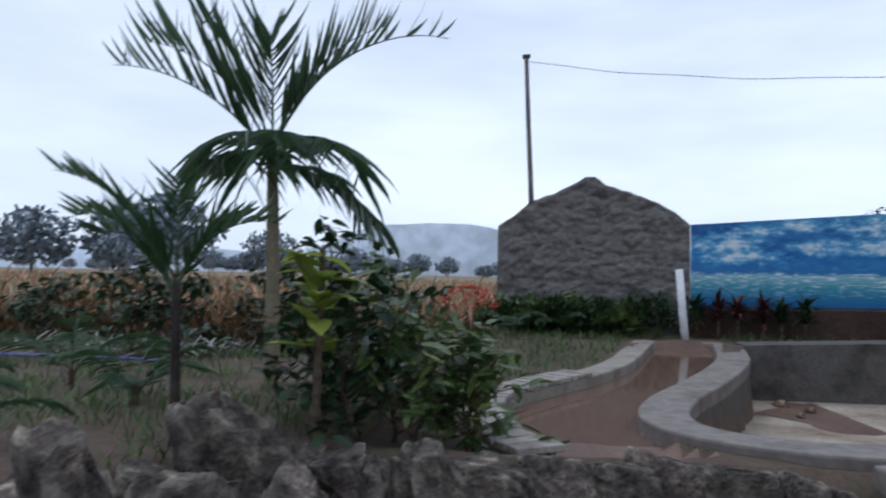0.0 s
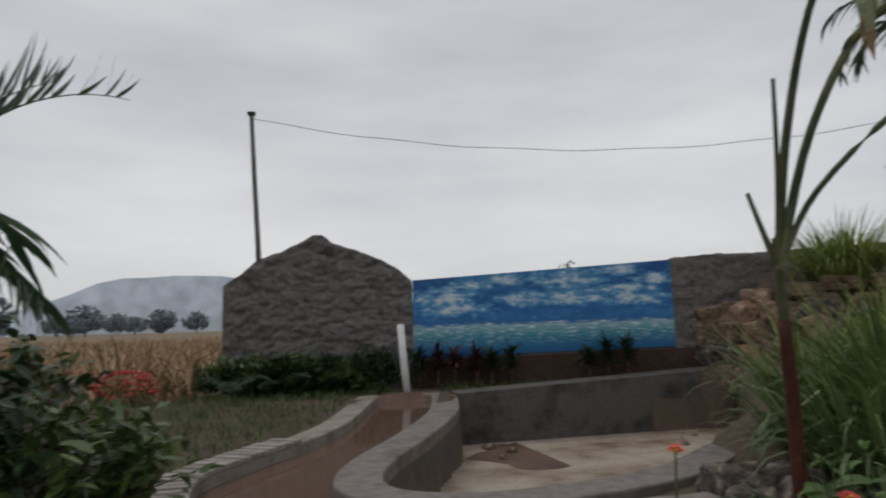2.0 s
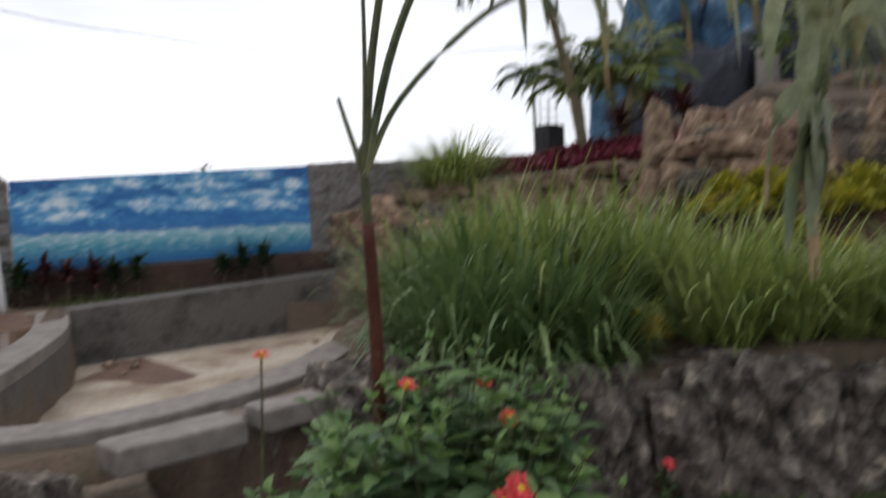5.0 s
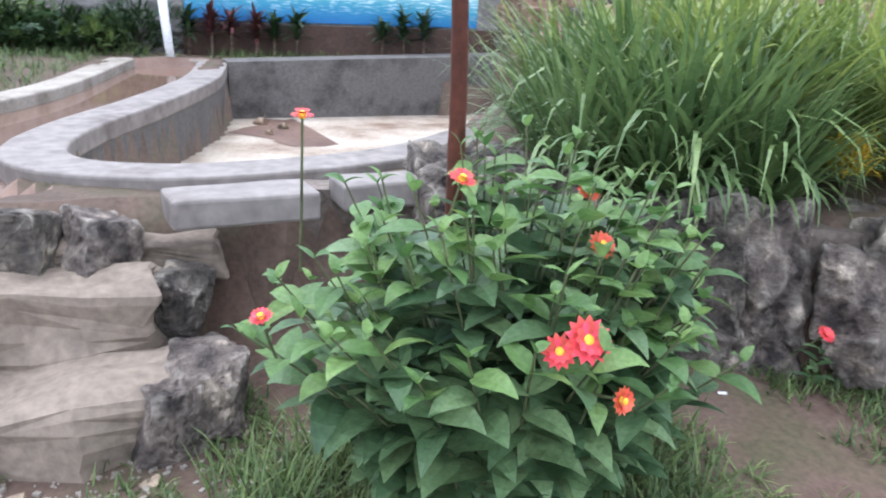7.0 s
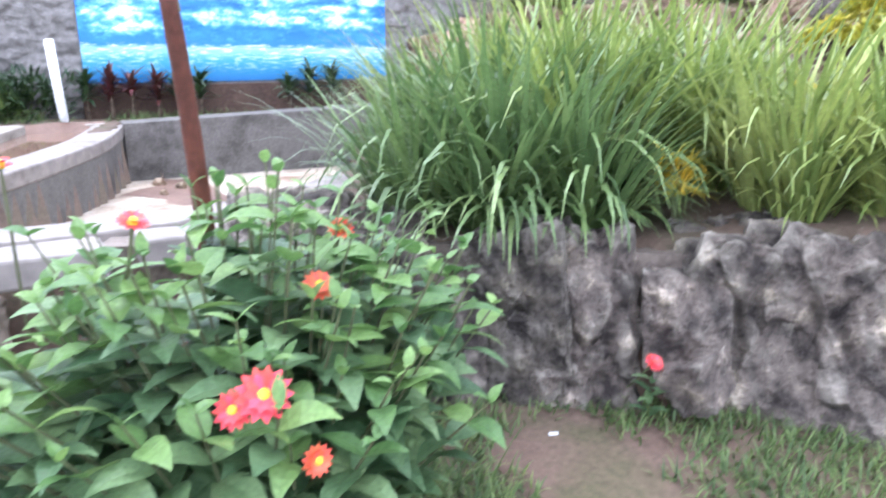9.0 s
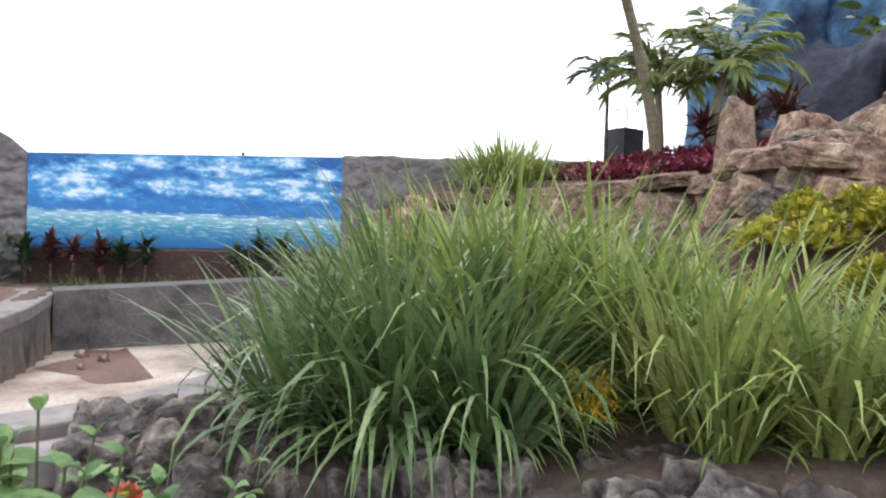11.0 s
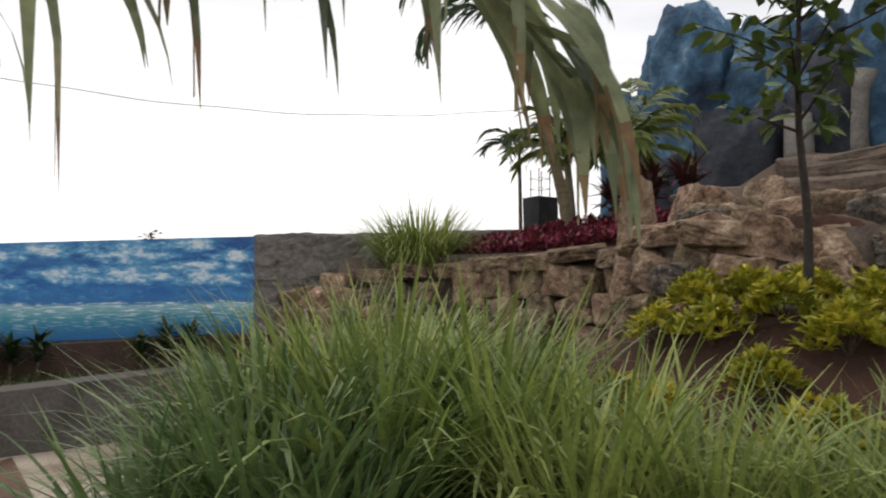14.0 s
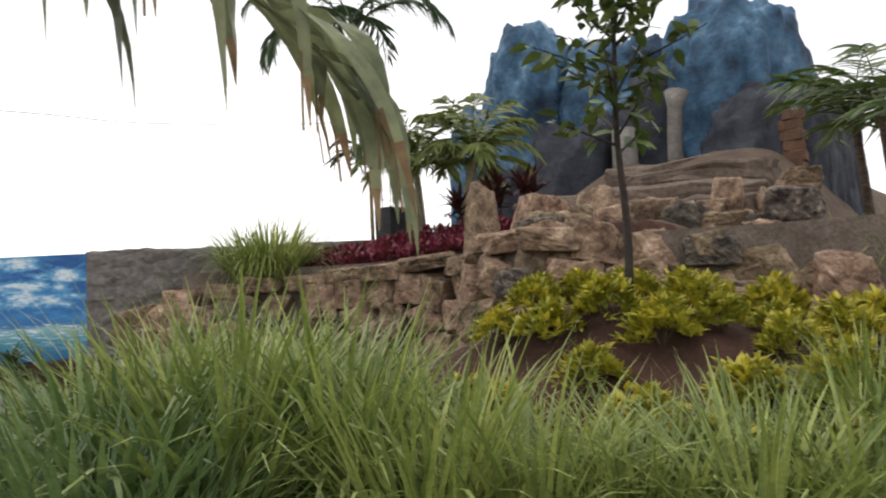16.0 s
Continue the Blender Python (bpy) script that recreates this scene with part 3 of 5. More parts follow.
gx, gy = axis(-420, 0.2, 12.2, 420, 0.07, 1.22), axis(-300, 1.4, 9.4, 900, 0.07, 1.22)
gs = Shape()
gs.v = [Vector((x, y, land(x, y))) for y in gy for x in gx]
nx = len(gx)
gs.f = [(j * nx + i, j * nx + i + 1, (j + 1) * nx + i + 1, (j + 1) * nx + i) for j in range(len(gy) - 1) for i in range(nx - 1)]
gmesh = gs.mesh("ground", M["lawn"], True)
for k in ("terrace", "red_soil", "field", "mud"):
    gmesh.materials.append(M[k])
for p in gmesh.polygons:
    c = p.center
    if c.y > 9.6:
        p.material_index = 3
    elif inside(BASIN, c.x, c.y):
        p.material_index = 4
    elif c.y - interp(WALL, c.x) > 0.02:
        p.material_index = 2 if 7.6 < c.x < 10.4 and c.y < 4.6 else 1
obj("ground", gmesh, kind="structure", label="bare earth garden ground with terraces and fields beyond", category="ground")


def on(x, y):
    return land(x, y)


# ---- pool: deep basin, copings, shallow muddy channel ----
def ribbon(line, width, z0, z1, offset=0.0, slope=False):
    """A closed band of given width that follows a line in plan, from height z0 to z1; slope: heights are counted from the pool's edge."""
    s = Shape()
    n = len(line)
    for i, p in enumerate(line):
        d = (line[min(i + 1, n - 1)] - line[max(i - 1, 0)])
        d.z = 0
        d.normalize()
        side = Vector((-d.y, d.x, 0))
        a, b = p + side * (offset - width / 2), p + side * (offset + width / 2)
        e = rim(p.y) if slope else 0.0
        s.v += [Vector((a.x, a.y, z0 + e)), Vector((a.x, a.y, z1 + e)), Vector((b.x, b.y, z1 + e)), Vector((b.x, b.y, z0 + e))]
    for i in range(n - 1):
        q = i * 4
        for j in range(4):
            s.f.append((q + j, q + 4 + j, q + 4 + (j + 1) % 4, q + (j + 1) % 4))
    s.f += [(0, 1, 2, 3), (4 * n - 1, 4 * n - 2, 4 * n - 3, 4 * n - 4)]
    return s


def soften(me, w=0.015):
    bm = bmesh.new()
    bm.from_mesh(me)
    bmesh.ops.recalc_face_normals(bm, faces=bm.faces[:])
    bmesh.ops.bevel(bm, geom=[e for e in bm.edges if len(e.link_faces) == 2 and e.calc_face_angle(0) > 0.9], offset=w, segments=2, affect="EDGES", profile=0.5)
    bm.to_mesh(me)
    bm.free()
    return me


pool = obj("pool", None, label="empty kidney-shaped concrete pool under construction", category="pool", kind="structure")
inner = ribbon(J_LINE, 0.10, -0.70, -0.08, -0.05, True)
part("pool_wall", inner, M["plaster"], pool, "grey cement render")
obj("coping", soften(ribbon(J_LINE, 0.30, -0.12, 0.0, -0.14, True).mesh("coping", M["concrete"])), pool, label="smooth pale concrete coping")
far = Shape()
far.v = V3([(5.3, 8.62, 0.0), (9.2, 8.58, 0.0), (9.2, 8.58, 0.88), (5.3, 8.62, 0.71), (5.3, 9.0, 0.0), (9.2, 8.95, 0.0), (9.2, 8.95, 0.90), (5.3, 9.0, 0.72)])
far.f = [(0, 1, 2, 3), (4, 7, 6, 5), (3, 2, 6, 7), (0, 3, 7, 4), (1, 5, 6, 2)]
part("pool_wall", far, M["plaster"], pool, "grey cement render with damp patches")
fl = Shape()
fl.v = V3([(3.8, 4.3, 0.12), (9.3, 4.3, 0.12), (9.3, 8.8, 0.16), (3.7, 8.8, 0.12)])
fl.f = [(0, 1, 2, 3)]
part("pool_floor", fl, M["pool_floor"], pool, "sandy concrete floor with a muddy patch")
mud_patch = Shape()
mud_patch.v = [Vector((6.0 + math.cos(k * 0.26) * (0.72 + 0.14 * math.sin(k * 1.7)), 7.75 + math.sin(k * 0.26) * (0.85 + 0.12 * math.cos(k * 2.3)), 0.136)) for k in range(24)]
mud_patch.f = [tuple(range(24))]
part("mud_patch", mud_patch, M["mud"], pool, "dark wet mud left on the floor")
curb_line = smooth_line(V3([(x, y, 0) for x, y in CURB]), 6)
curb = obj("pool_curb", soften(ribbon(curb_line, 0.24, -0.24, -0.005, 0.0, True).mesh("curb", M["curb"])), kind="structure", label="weathered concrete curb along the muddy channel", category="curb")
obj("pool_curb", soften(ribbon(smooth_line(V3([(4.3, 9.2, 0), (4.8, 9.22, 0), (5.35, 9.05, 0)]), 4), 0.18, 0.42, 0.695).mesh("curb", M["curb"])), kind="structure", label="brownish concrete end curb of the channel", category="curb")
wpoly = [Vector((x, y, 0.3625 + 0.0375 * y - 0.088)) for x, y in BASIN]
wsf = Shape()
wsf.v = wpoly
wsf.f = [tuple(range(len(wpoly)))]
obj("water", wsf.mesh("water", water), kind="structure", label="shallow muddy brown water in the channel", category="water")

# ---- boundary wall with the mural, gabled rough wall ----
A, B = Vector((5.064, 10.09, 0)), Vector((8.437, 9.145, 0))
DIRW = (B - A).normalized()
NRM = Vector((DIRW.y, -DIRW.x, 0))


def wall_panel(p, q, outline, thick):
    """A slab whose outline is given as (share along p..q, height), thick metres deep behind."""
    s = Shape()
    n = len(outline)
    back = -Vector(((q - p).normalized().y, -(q - p).normalized().x, 0)) * thick
    for t, z in outline:
        w = p.lerp(q, t)
        s.v.append(Vector((w.x, w.y, z)))
    for t, z in outline:
        w = p.lerp(q, t) + back
        s.v.append(Vector((w.x, w.y, z)))
    s.f = [tuple(range(n)), tuple(reversed(range(n, 2 * n)))] + [(i, i + n, (i + 1) % n + n, (i + 1) % n) for i in range(n)]
    return s


def jag(pts, n, amp, seed):
    """Add uneven points along an outline's top."""
    r = random.Random(seed)
    out = []
    for (t0, z0), (t1, z1) in zip(pts, pts[1:]):
        for i in range(n):
            out.append((t0 + (t1 - t0) * i / n, z0 + (z1 - z0) * i / n + (r.uniform(-amp, amp) if i else 0)))
    return out + [pts[-1]]


def rough_face(p, q, top, z0, thick, cols, rows, seed, amp):
    """A rubble wall: a front of uneven stones under rough render, a plain back."""
    s = Shape()
    nrm = Vector(((q - p).normalized().y, -(q - p).normalized().x, 0))
    length = (q - p).length
    for i in range(cols + 1):
        t = i / cols
        w = p.lerp(q, t)
        zt = interp(top, t) + 0.02 * noise.noise(Vector((t * length * 7, seed, 0)))
        for j in range(rows + 1):
            z = z0 + (zt - z0) * j / rows
            c = Vector((t * length * 3.2 + seed, z * 5.0, seed))
            d = noise.voronoi(c)[0]
            k = amp * (0.6 - d[0] * 0.9 + (d[1] - d[0]) * 0.5) + amp * 0.5 * noise.noise(c * 3.1)
            k *= 0 if i in (0, cols) or j == rows else 1
            v = w + nrm * k
            s.v.append(Vector((v.x, v.y, z)))
    m = rows + 1
    for i in range(cols):
        for j in range(rows):
            s.f.append((i * m + j, (i + 1) * m + j, (i + 1) * m + j + 1, i * m + j + 1))
    n = len(s.v)
    for i in range(cols + 1):
        w = p.lerp(q, i / cols) - nrm * thick
        s.v += [Vector((w.x, w.y, z0)), Vector((w.x, w.y, s.v[i * m + rows].z))]
    for i in range(cols):
        s.f.append((n + i * 2, n + i * 2 + 1, n + i * 2 + 3, n + i * 2 + 2))
        s.f.append((i * m + rows, (i + 1) * m + rows, n + i * 2 + 3, n + i * 2 + 1))
    s.f.append((*[j for j in range(m)], n + 1, n))
    s.f.append((*[cols * m + j for j in reversed(range(m))], n + cols * 2, n + cols * 2 + 1))
    return s


G0 = Vector((2.54, 10.45, 0))
GA = A + NRM * -0.004 - DIRW * 0.006
gable_top = [(0.0, 2.13), (0.10, 2.30), (0.17, 2.46), (0.30, 2.58), (0.42, 2.72), (0.47, 2.80), (0.52, 2.80), (0.57, 2.70), (0.72, 2.56), (0.84, 2.44), (0.93, 2.30), (1.0, 2.14)]
gw = rough_face(G0, GA, gable_top, 0.5, 0.22, 110, 70, 3, 0.05)
obj("gable_wall", gw.mesh("gable_wall", M["rough_wall"]), kind="structure", label="rough rendered grey gable wall at the field's edge", category="wall")
obj("wall_mural", wall_panel(A + NRM * -0.02, B + NRM * -0.02, [(1, 0.6), (0, 0.6), (0, 2.13), (1, 2.29)], 0.2).mesh("wall", M["rough_wall"]), kind="structure", label="rendered boundary wall behind the painting", category="wall")
PW = (B - A).length
ps = Shape()
ps.v = V3([(0, 0, 0.0), (PW, 0, 0.06), (PW, 0, 1.22), (0, 0, 1.06), (0, 0.015, 0.0), (PW, 0.015, 0.06), (PW, 0.015, 1.22), (0, 0.015, 1.06)])
ps.f = [(0, 1, 2, 3), (4, 7, 6, 5), (0, 4, 5, 1), (1, 5, 6, 2), (2, 6, 7, 3), (3, 7, 4, 0)]
mural = obj("mural", ps.mesh("mural", M["mural"]), label="painted blue seascape mural with white clouds on the boundary wall", category="mural")
mural.matrix_basis = Matrix.Translation((A.x, A.y, 1.085)) @ Matrix.Rotation(math.atan2(DIRW.y, DIRW.x), 4, "Z")
C = B + DIRW * 4.6
rw = rough_face(B + DIRW * 0.002, C, [(0, 2.32), (0.1, 2.36), (0.25, 2.36), (0.5, 2.42), (1, 2.5)], 0.6, 0.22, 130, 50, 5, 0.04)
obj("wall_east", rw.mesh("wall_east", M["rough_wall"]), kind="structure", label="rough rendered grey boundary wall", category="wall")
bs = wall_panel(A + NRM * 0.10 - DIRW * 0.02, B + NRM * 0.10 + DIRW * 0.5, [(1, 0.6), (0, 0.6), (0, 1.05), (1, 1.13)], 0.1)
obj("mural_plinth", bs.mesh("plinth", M["brown_wall"]), kind="structure", label="dark brown plinth below the mural", category="plinth")

# ---- boundary things: pole, wire, pipe ----
def curve_pts(start, az, el, length, droop, n=12, power=1.5, twist=0.0):
    p, out = Vector(start), []
    for i in range(n + 1):
        out.append(p.copy())
        t = i / n
        p = p + vec(az + twist * t, el - droop * t ** power) * (length / n)
    return out


s = Shape()
s.tube(smooth_line(V3([(3.06, 10.72, 0.6), (3.00, 10.70, 2.4), (2.94, 10.66, 3.6), (2.895, 10.62, 4.58)]), 3), [0.042 - 0.0014 * i for i in range(10)], 8)
pole = thing("utility_pole", (0, 0, 0), "thin grey weathered wooden pole behind the gable wall", "pole")
part("shaft", s, M["pole"], pole)
s = Shape()
s.box((2.895, 10.62, 4.60), (0.11, 0.06, 0.05))
part("bracket", s, M["wire"], pole, "small dark bracket")
a, b = Vector((2.90, 10.60, 4.52)), Vector((12.4, 8.3, 4.3))
wire_pts = []
for i in range(41):
    t = i / 40
    q = a.lerp(b, t)
    q.z -= 4 * 0.52 * t * (1 - t) - 0.01 * math.sin(t * 37)
    wire_pts.append(q)
s = Shape()
s.tube(wire_pts, [0.0045] * 41, 5)
obj("cable", s.mesh("cable", M["wire"]), label="thin sagging black cable strung from the pole", category="cable")
s = Shape()
s.tube(V3([(4.80, 9.14, 0.66), (4.775, 9.20, 1.05), (4.75, 9.26, 1.53)]), [0.045, 0.045, 0.045], 14)
pipe = thing("standpipe", (0, 0, 0), "white plastic standpipe leaning at the channel's end", "pipe")
part("pipe", s, M["white_pipe"], pipe, smooth=True)

cb = smooth_line(V3([(x, y, 0) for x, y in CURB]), 6)
run, k = 0.0, 0
s = Shape()
s.box((0, 0, 0), (0.088, 0.26, 0.035))
BRICK = soften(s.mesh("paving_brick", M["pale_brick"]), 0.006)
for p, q in zip(cb, cb[1:]):
    l = (q - p).length
    while run < l and k < 26:
        w = p.lerp(q, run / l)
        obj("paving_brick", BRICK, curb, pose(w.x, w.y, rim(w.y) + 0.006 + 0.002 * (k % 3), 0, 0, math.degrees(math.atan2(q.y - p.y, q.x - p.x)) + (k % 3 - 1) * 1.5))
        run += 0.105
        k += 1
    run -= l

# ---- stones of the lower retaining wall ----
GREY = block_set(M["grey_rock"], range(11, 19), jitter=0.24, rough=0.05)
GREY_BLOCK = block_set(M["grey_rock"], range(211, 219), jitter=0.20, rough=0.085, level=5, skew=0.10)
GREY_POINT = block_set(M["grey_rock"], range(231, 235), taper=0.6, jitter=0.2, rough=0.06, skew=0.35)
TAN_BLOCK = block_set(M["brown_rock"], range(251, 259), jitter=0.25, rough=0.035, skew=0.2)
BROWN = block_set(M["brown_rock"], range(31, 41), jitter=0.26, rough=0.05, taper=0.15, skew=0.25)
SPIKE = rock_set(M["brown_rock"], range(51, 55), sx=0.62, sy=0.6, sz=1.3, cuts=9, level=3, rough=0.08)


def put_rock(parent, me, x, y, z, sx, sy, sz, rz, rx=0, ry=0, name="stone", label=""):
    m = pose(x, y, z, rx, ry, rz) @ Matrix.Diagonal((sx, sy, sz, 1))
    return obj(name, me, parent, m, label)


def walk_line(rows, gap, x0, x1):
    """Places and headings at even gaps along a polyline, between x0 and x1."""
    out, carry = [], 0.0
    for (xa, ya), (xb, yb) in zip(rows, rows[1:]):
        l = math.hypot(xb - xa, yb - ya)
        d = carry
        while d < l:
            x, y = xa + (xb - xa) * d / l, ya + (yb - ya) * d / l
            if x0 <= x <= x1:
                out.append((x, y, math.degrees(math.atan2(yb - ya, xb - xa))))
            d += gap
        carry = d - l
    return out


low_wall = obj("retaining_wall", None, kind="structure", label="low dry-stone retaining wall of grey limestone boulders", category="stone wall")
core = ribbon(smooth_line(V3([(x, y + 0.10, 0) for x, y in WALL if -5 < x < 3.7]), 4), 0.16, -0.1, 0.58)
part("mortar", core, M["mortar"], low_wall)
core = ribbon(smooth_line(V3([(x, y + 0.16, 0) for x, y in WALL if 4.7 < x < 13]), 4), 0.16, -0.1, 0.60)
part("mortar", core, M["mortar"], low_wall)
r = random.Random(21)
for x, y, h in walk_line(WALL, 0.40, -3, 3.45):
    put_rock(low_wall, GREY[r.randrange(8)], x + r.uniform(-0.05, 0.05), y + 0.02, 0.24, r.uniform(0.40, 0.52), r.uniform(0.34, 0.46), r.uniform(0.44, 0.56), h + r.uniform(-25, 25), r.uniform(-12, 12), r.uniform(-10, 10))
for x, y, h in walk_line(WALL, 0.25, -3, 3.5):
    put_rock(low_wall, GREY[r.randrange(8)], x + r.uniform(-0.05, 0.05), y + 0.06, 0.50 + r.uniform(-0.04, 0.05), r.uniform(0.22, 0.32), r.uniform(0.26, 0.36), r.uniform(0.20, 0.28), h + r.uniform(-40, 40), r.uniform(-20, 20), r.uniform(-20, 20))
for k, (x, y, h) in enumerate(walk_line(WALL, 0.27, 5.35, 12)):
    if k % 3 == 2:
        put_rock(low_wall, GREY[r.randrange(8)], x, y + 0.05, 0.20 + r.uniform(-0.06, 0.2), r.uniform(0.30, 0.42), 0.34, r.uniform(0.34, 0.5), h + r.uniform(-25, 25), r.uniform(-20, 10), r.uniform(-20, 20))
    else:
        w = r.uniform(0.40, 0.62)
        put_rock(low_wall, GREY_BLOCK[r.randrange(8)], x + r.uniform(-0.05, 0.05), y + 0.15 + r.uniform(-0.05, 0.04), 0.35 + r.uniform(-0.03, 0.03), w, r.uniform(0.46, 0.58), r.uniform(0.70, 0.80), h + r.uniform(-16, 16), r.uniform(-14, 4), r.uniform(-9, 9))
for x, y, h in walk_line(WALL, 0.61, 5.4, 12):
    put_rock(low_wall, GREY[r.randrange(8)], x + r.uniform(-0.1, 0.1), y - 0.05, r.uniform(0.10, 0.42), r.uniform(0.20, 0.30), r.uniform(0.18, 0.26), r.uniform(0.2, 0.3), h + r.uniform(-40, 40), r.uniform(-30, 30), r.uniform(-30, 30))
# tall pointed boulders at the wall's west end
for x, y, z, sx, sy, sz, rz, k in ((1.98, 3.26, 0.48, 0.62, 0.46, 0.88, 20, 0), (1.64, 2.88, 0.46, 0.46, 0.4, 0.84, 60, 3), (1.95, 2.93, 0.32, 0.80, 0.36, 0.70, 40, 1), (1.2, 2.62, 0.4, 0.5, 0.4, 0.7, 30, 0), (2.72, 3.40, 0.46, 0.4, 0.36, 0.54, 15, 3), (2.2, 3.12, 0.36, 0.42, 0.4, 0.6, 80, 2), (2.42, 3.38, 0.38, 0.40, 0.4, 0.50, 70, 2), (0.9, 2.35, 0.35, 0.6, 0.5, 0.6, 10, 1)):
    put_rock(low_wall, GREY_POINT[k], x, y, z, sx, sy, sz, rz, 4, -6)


# ---- stone steps up to the pool ----
def rough_block(size, seed, amp=0.03, cuts=4):
    bm = bmesh.new()
    bmesh.ops.create_cube(bm, size=1.0)
    bmesh.ops.scale(bm, vec=size, verts=bm.verts[:])
    bmesh.ops.bevel(bm, geom=bm.edges[:], offset=min(size) * 0.12, segments=2, affect="EDGES", profile=0.5)
    bmesh.ops.subdivide_edges(bm, edges=[e for e in bm.edges if e.calc_length() > 0.12], cuts=cuts, use_grid_fill=True)
    off = Vector((seed * 2.7, seed, 0))
    for v in bm.verts:
        v.co += Vector((noise.noise(v.co * 5 + off), noise.noise(v.co * 5 + off * 2), noise.noise(v.co * 5 + off * 3))) * amp + v.co.normalized() * noise.noise(v.co * 14 + off) * amp * 0.5
    me = bpy.data.meshes.new("block")
    bm.to_mesh(me)
    bm.free()
    return me


def block(name, size, at, material, seed, parent=None, amp=0.03, rz=0, label="", category="", kind=""):
    me = rough_block(size, seed, amp)
    me.materials.append(material)
    return obj(name, me, parent, pose(*at, 0, 0, rz), label, category, "", kind)


stair = obj("stone_steps", None, kind="structure", label="uneven earth and stone steps up to the pool", category="steps")
block("tread", (1.05, 0.46, 0.30), (3.72, 3.22, 0.075), M["tan_step"], 3, stair, 0.085, -4)
block("tread", (0.86, 0.34, 0.24), (3.80, 3.46, 0.29), M["tan_step"], 5, stair, 0.085, -4)
block("tread", (0.9, 0.3, 0.16), (4.0, 3.70, 0.40), M["tan_step"], 6, stair, 0.06, -4)
block("slab", (0.50, 0.22, 0.10), (4.54, 3.52, 0.60), M["concrete"], 8, stair, 0.006, 3, "pale cast concrete slab")
block("slab", (0.34, 0.20, 0.10), (5.06, 3.57, 0.605), M["concrete"], 9, stair, 0.006, 1, "pale cast concrete slab")
r = random.Random(5)
put_rock(stair, GREY[3], 4.22, 3.02, 0.10, 0.24, 0.22, 0.30, 15, 5)
for x, y, z, w in ((3.55, 3.62, 0.5, 0.30), (3.82, 3.60, 0.47, 0.30), (4.08, 3.58, 0.45, 0.28), (4.30, 3.42, 0.30, 0.26), (4.33, 3.1, 0.13, 0.3), (3.3, 3.5, 0.35, 0.36)):
    put_rock(stair, GREY[r.randrange(8)], x, y, z, w, w * 0.85, w, r.uniform(0, 180), r.uniform(-20, 20))

# ---- upper stone wall and terrace rocks ----
up_wall = obj("terrace_wall", None, kind="structure", label="brown rubble stone wall holding the upper terrace", category="stone wall")
part("mortar", ribbon(smooth_line(V3([(x, y, 0) for x, y in UPPER]), 4), 0.2, 0.6, 2.02, 0.1), M["mortar"], up_wall)
r = random.Random(33)
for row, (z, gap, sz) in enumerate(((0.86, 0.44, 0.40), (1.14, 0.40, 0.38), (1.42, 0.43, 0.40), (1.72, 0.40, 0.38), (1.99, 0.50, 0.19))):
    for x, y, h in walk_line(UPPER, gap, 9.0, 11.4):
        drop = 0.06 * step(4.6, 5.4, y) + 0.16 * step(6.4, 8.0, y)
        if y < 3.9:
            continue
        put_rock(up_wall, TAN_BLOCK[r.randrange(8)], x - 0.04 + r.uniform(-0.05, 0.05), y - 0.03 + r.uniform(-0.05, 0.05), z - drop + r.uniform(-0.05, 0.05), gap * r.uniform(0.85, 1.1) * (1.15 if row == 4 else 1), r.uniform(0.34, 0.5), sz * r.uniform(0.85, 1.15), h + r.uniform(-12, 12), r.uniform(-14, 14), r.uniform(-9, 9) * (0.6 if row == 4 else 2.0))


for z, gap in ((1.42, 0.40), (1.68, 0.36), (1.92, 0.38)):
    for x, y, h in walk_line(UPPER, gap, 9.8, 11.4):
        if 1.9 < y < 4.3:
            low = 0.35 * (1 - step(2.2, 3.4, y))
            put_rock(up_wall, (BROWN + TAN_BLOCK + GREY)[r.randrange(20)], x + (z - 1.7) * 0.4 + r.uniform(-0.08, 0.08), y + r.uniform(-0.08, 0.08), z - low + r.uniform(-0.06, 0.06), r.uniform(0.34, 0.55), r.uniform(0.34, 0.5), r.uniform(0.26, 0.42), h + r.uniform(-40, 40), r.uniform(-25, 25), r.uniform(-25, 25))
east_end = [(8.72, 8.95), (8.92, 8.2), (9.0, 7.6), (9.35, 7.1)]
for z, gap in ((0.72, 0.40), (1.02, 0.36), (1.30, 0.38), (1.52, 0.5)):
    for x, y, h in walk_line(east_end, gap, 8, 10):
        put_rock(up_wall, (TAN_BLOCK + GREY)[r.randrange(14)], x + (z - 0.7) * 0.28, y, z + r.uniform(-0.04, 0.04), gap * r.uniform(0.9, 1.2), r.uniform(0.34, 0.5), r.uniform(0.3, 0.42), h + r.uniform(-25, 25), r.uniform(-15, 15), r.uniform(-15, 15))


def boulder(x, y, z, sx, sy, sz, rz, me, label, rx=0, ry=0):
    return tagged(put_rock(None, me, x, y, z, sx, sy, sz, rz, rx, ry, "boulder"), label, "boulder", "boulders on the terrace")


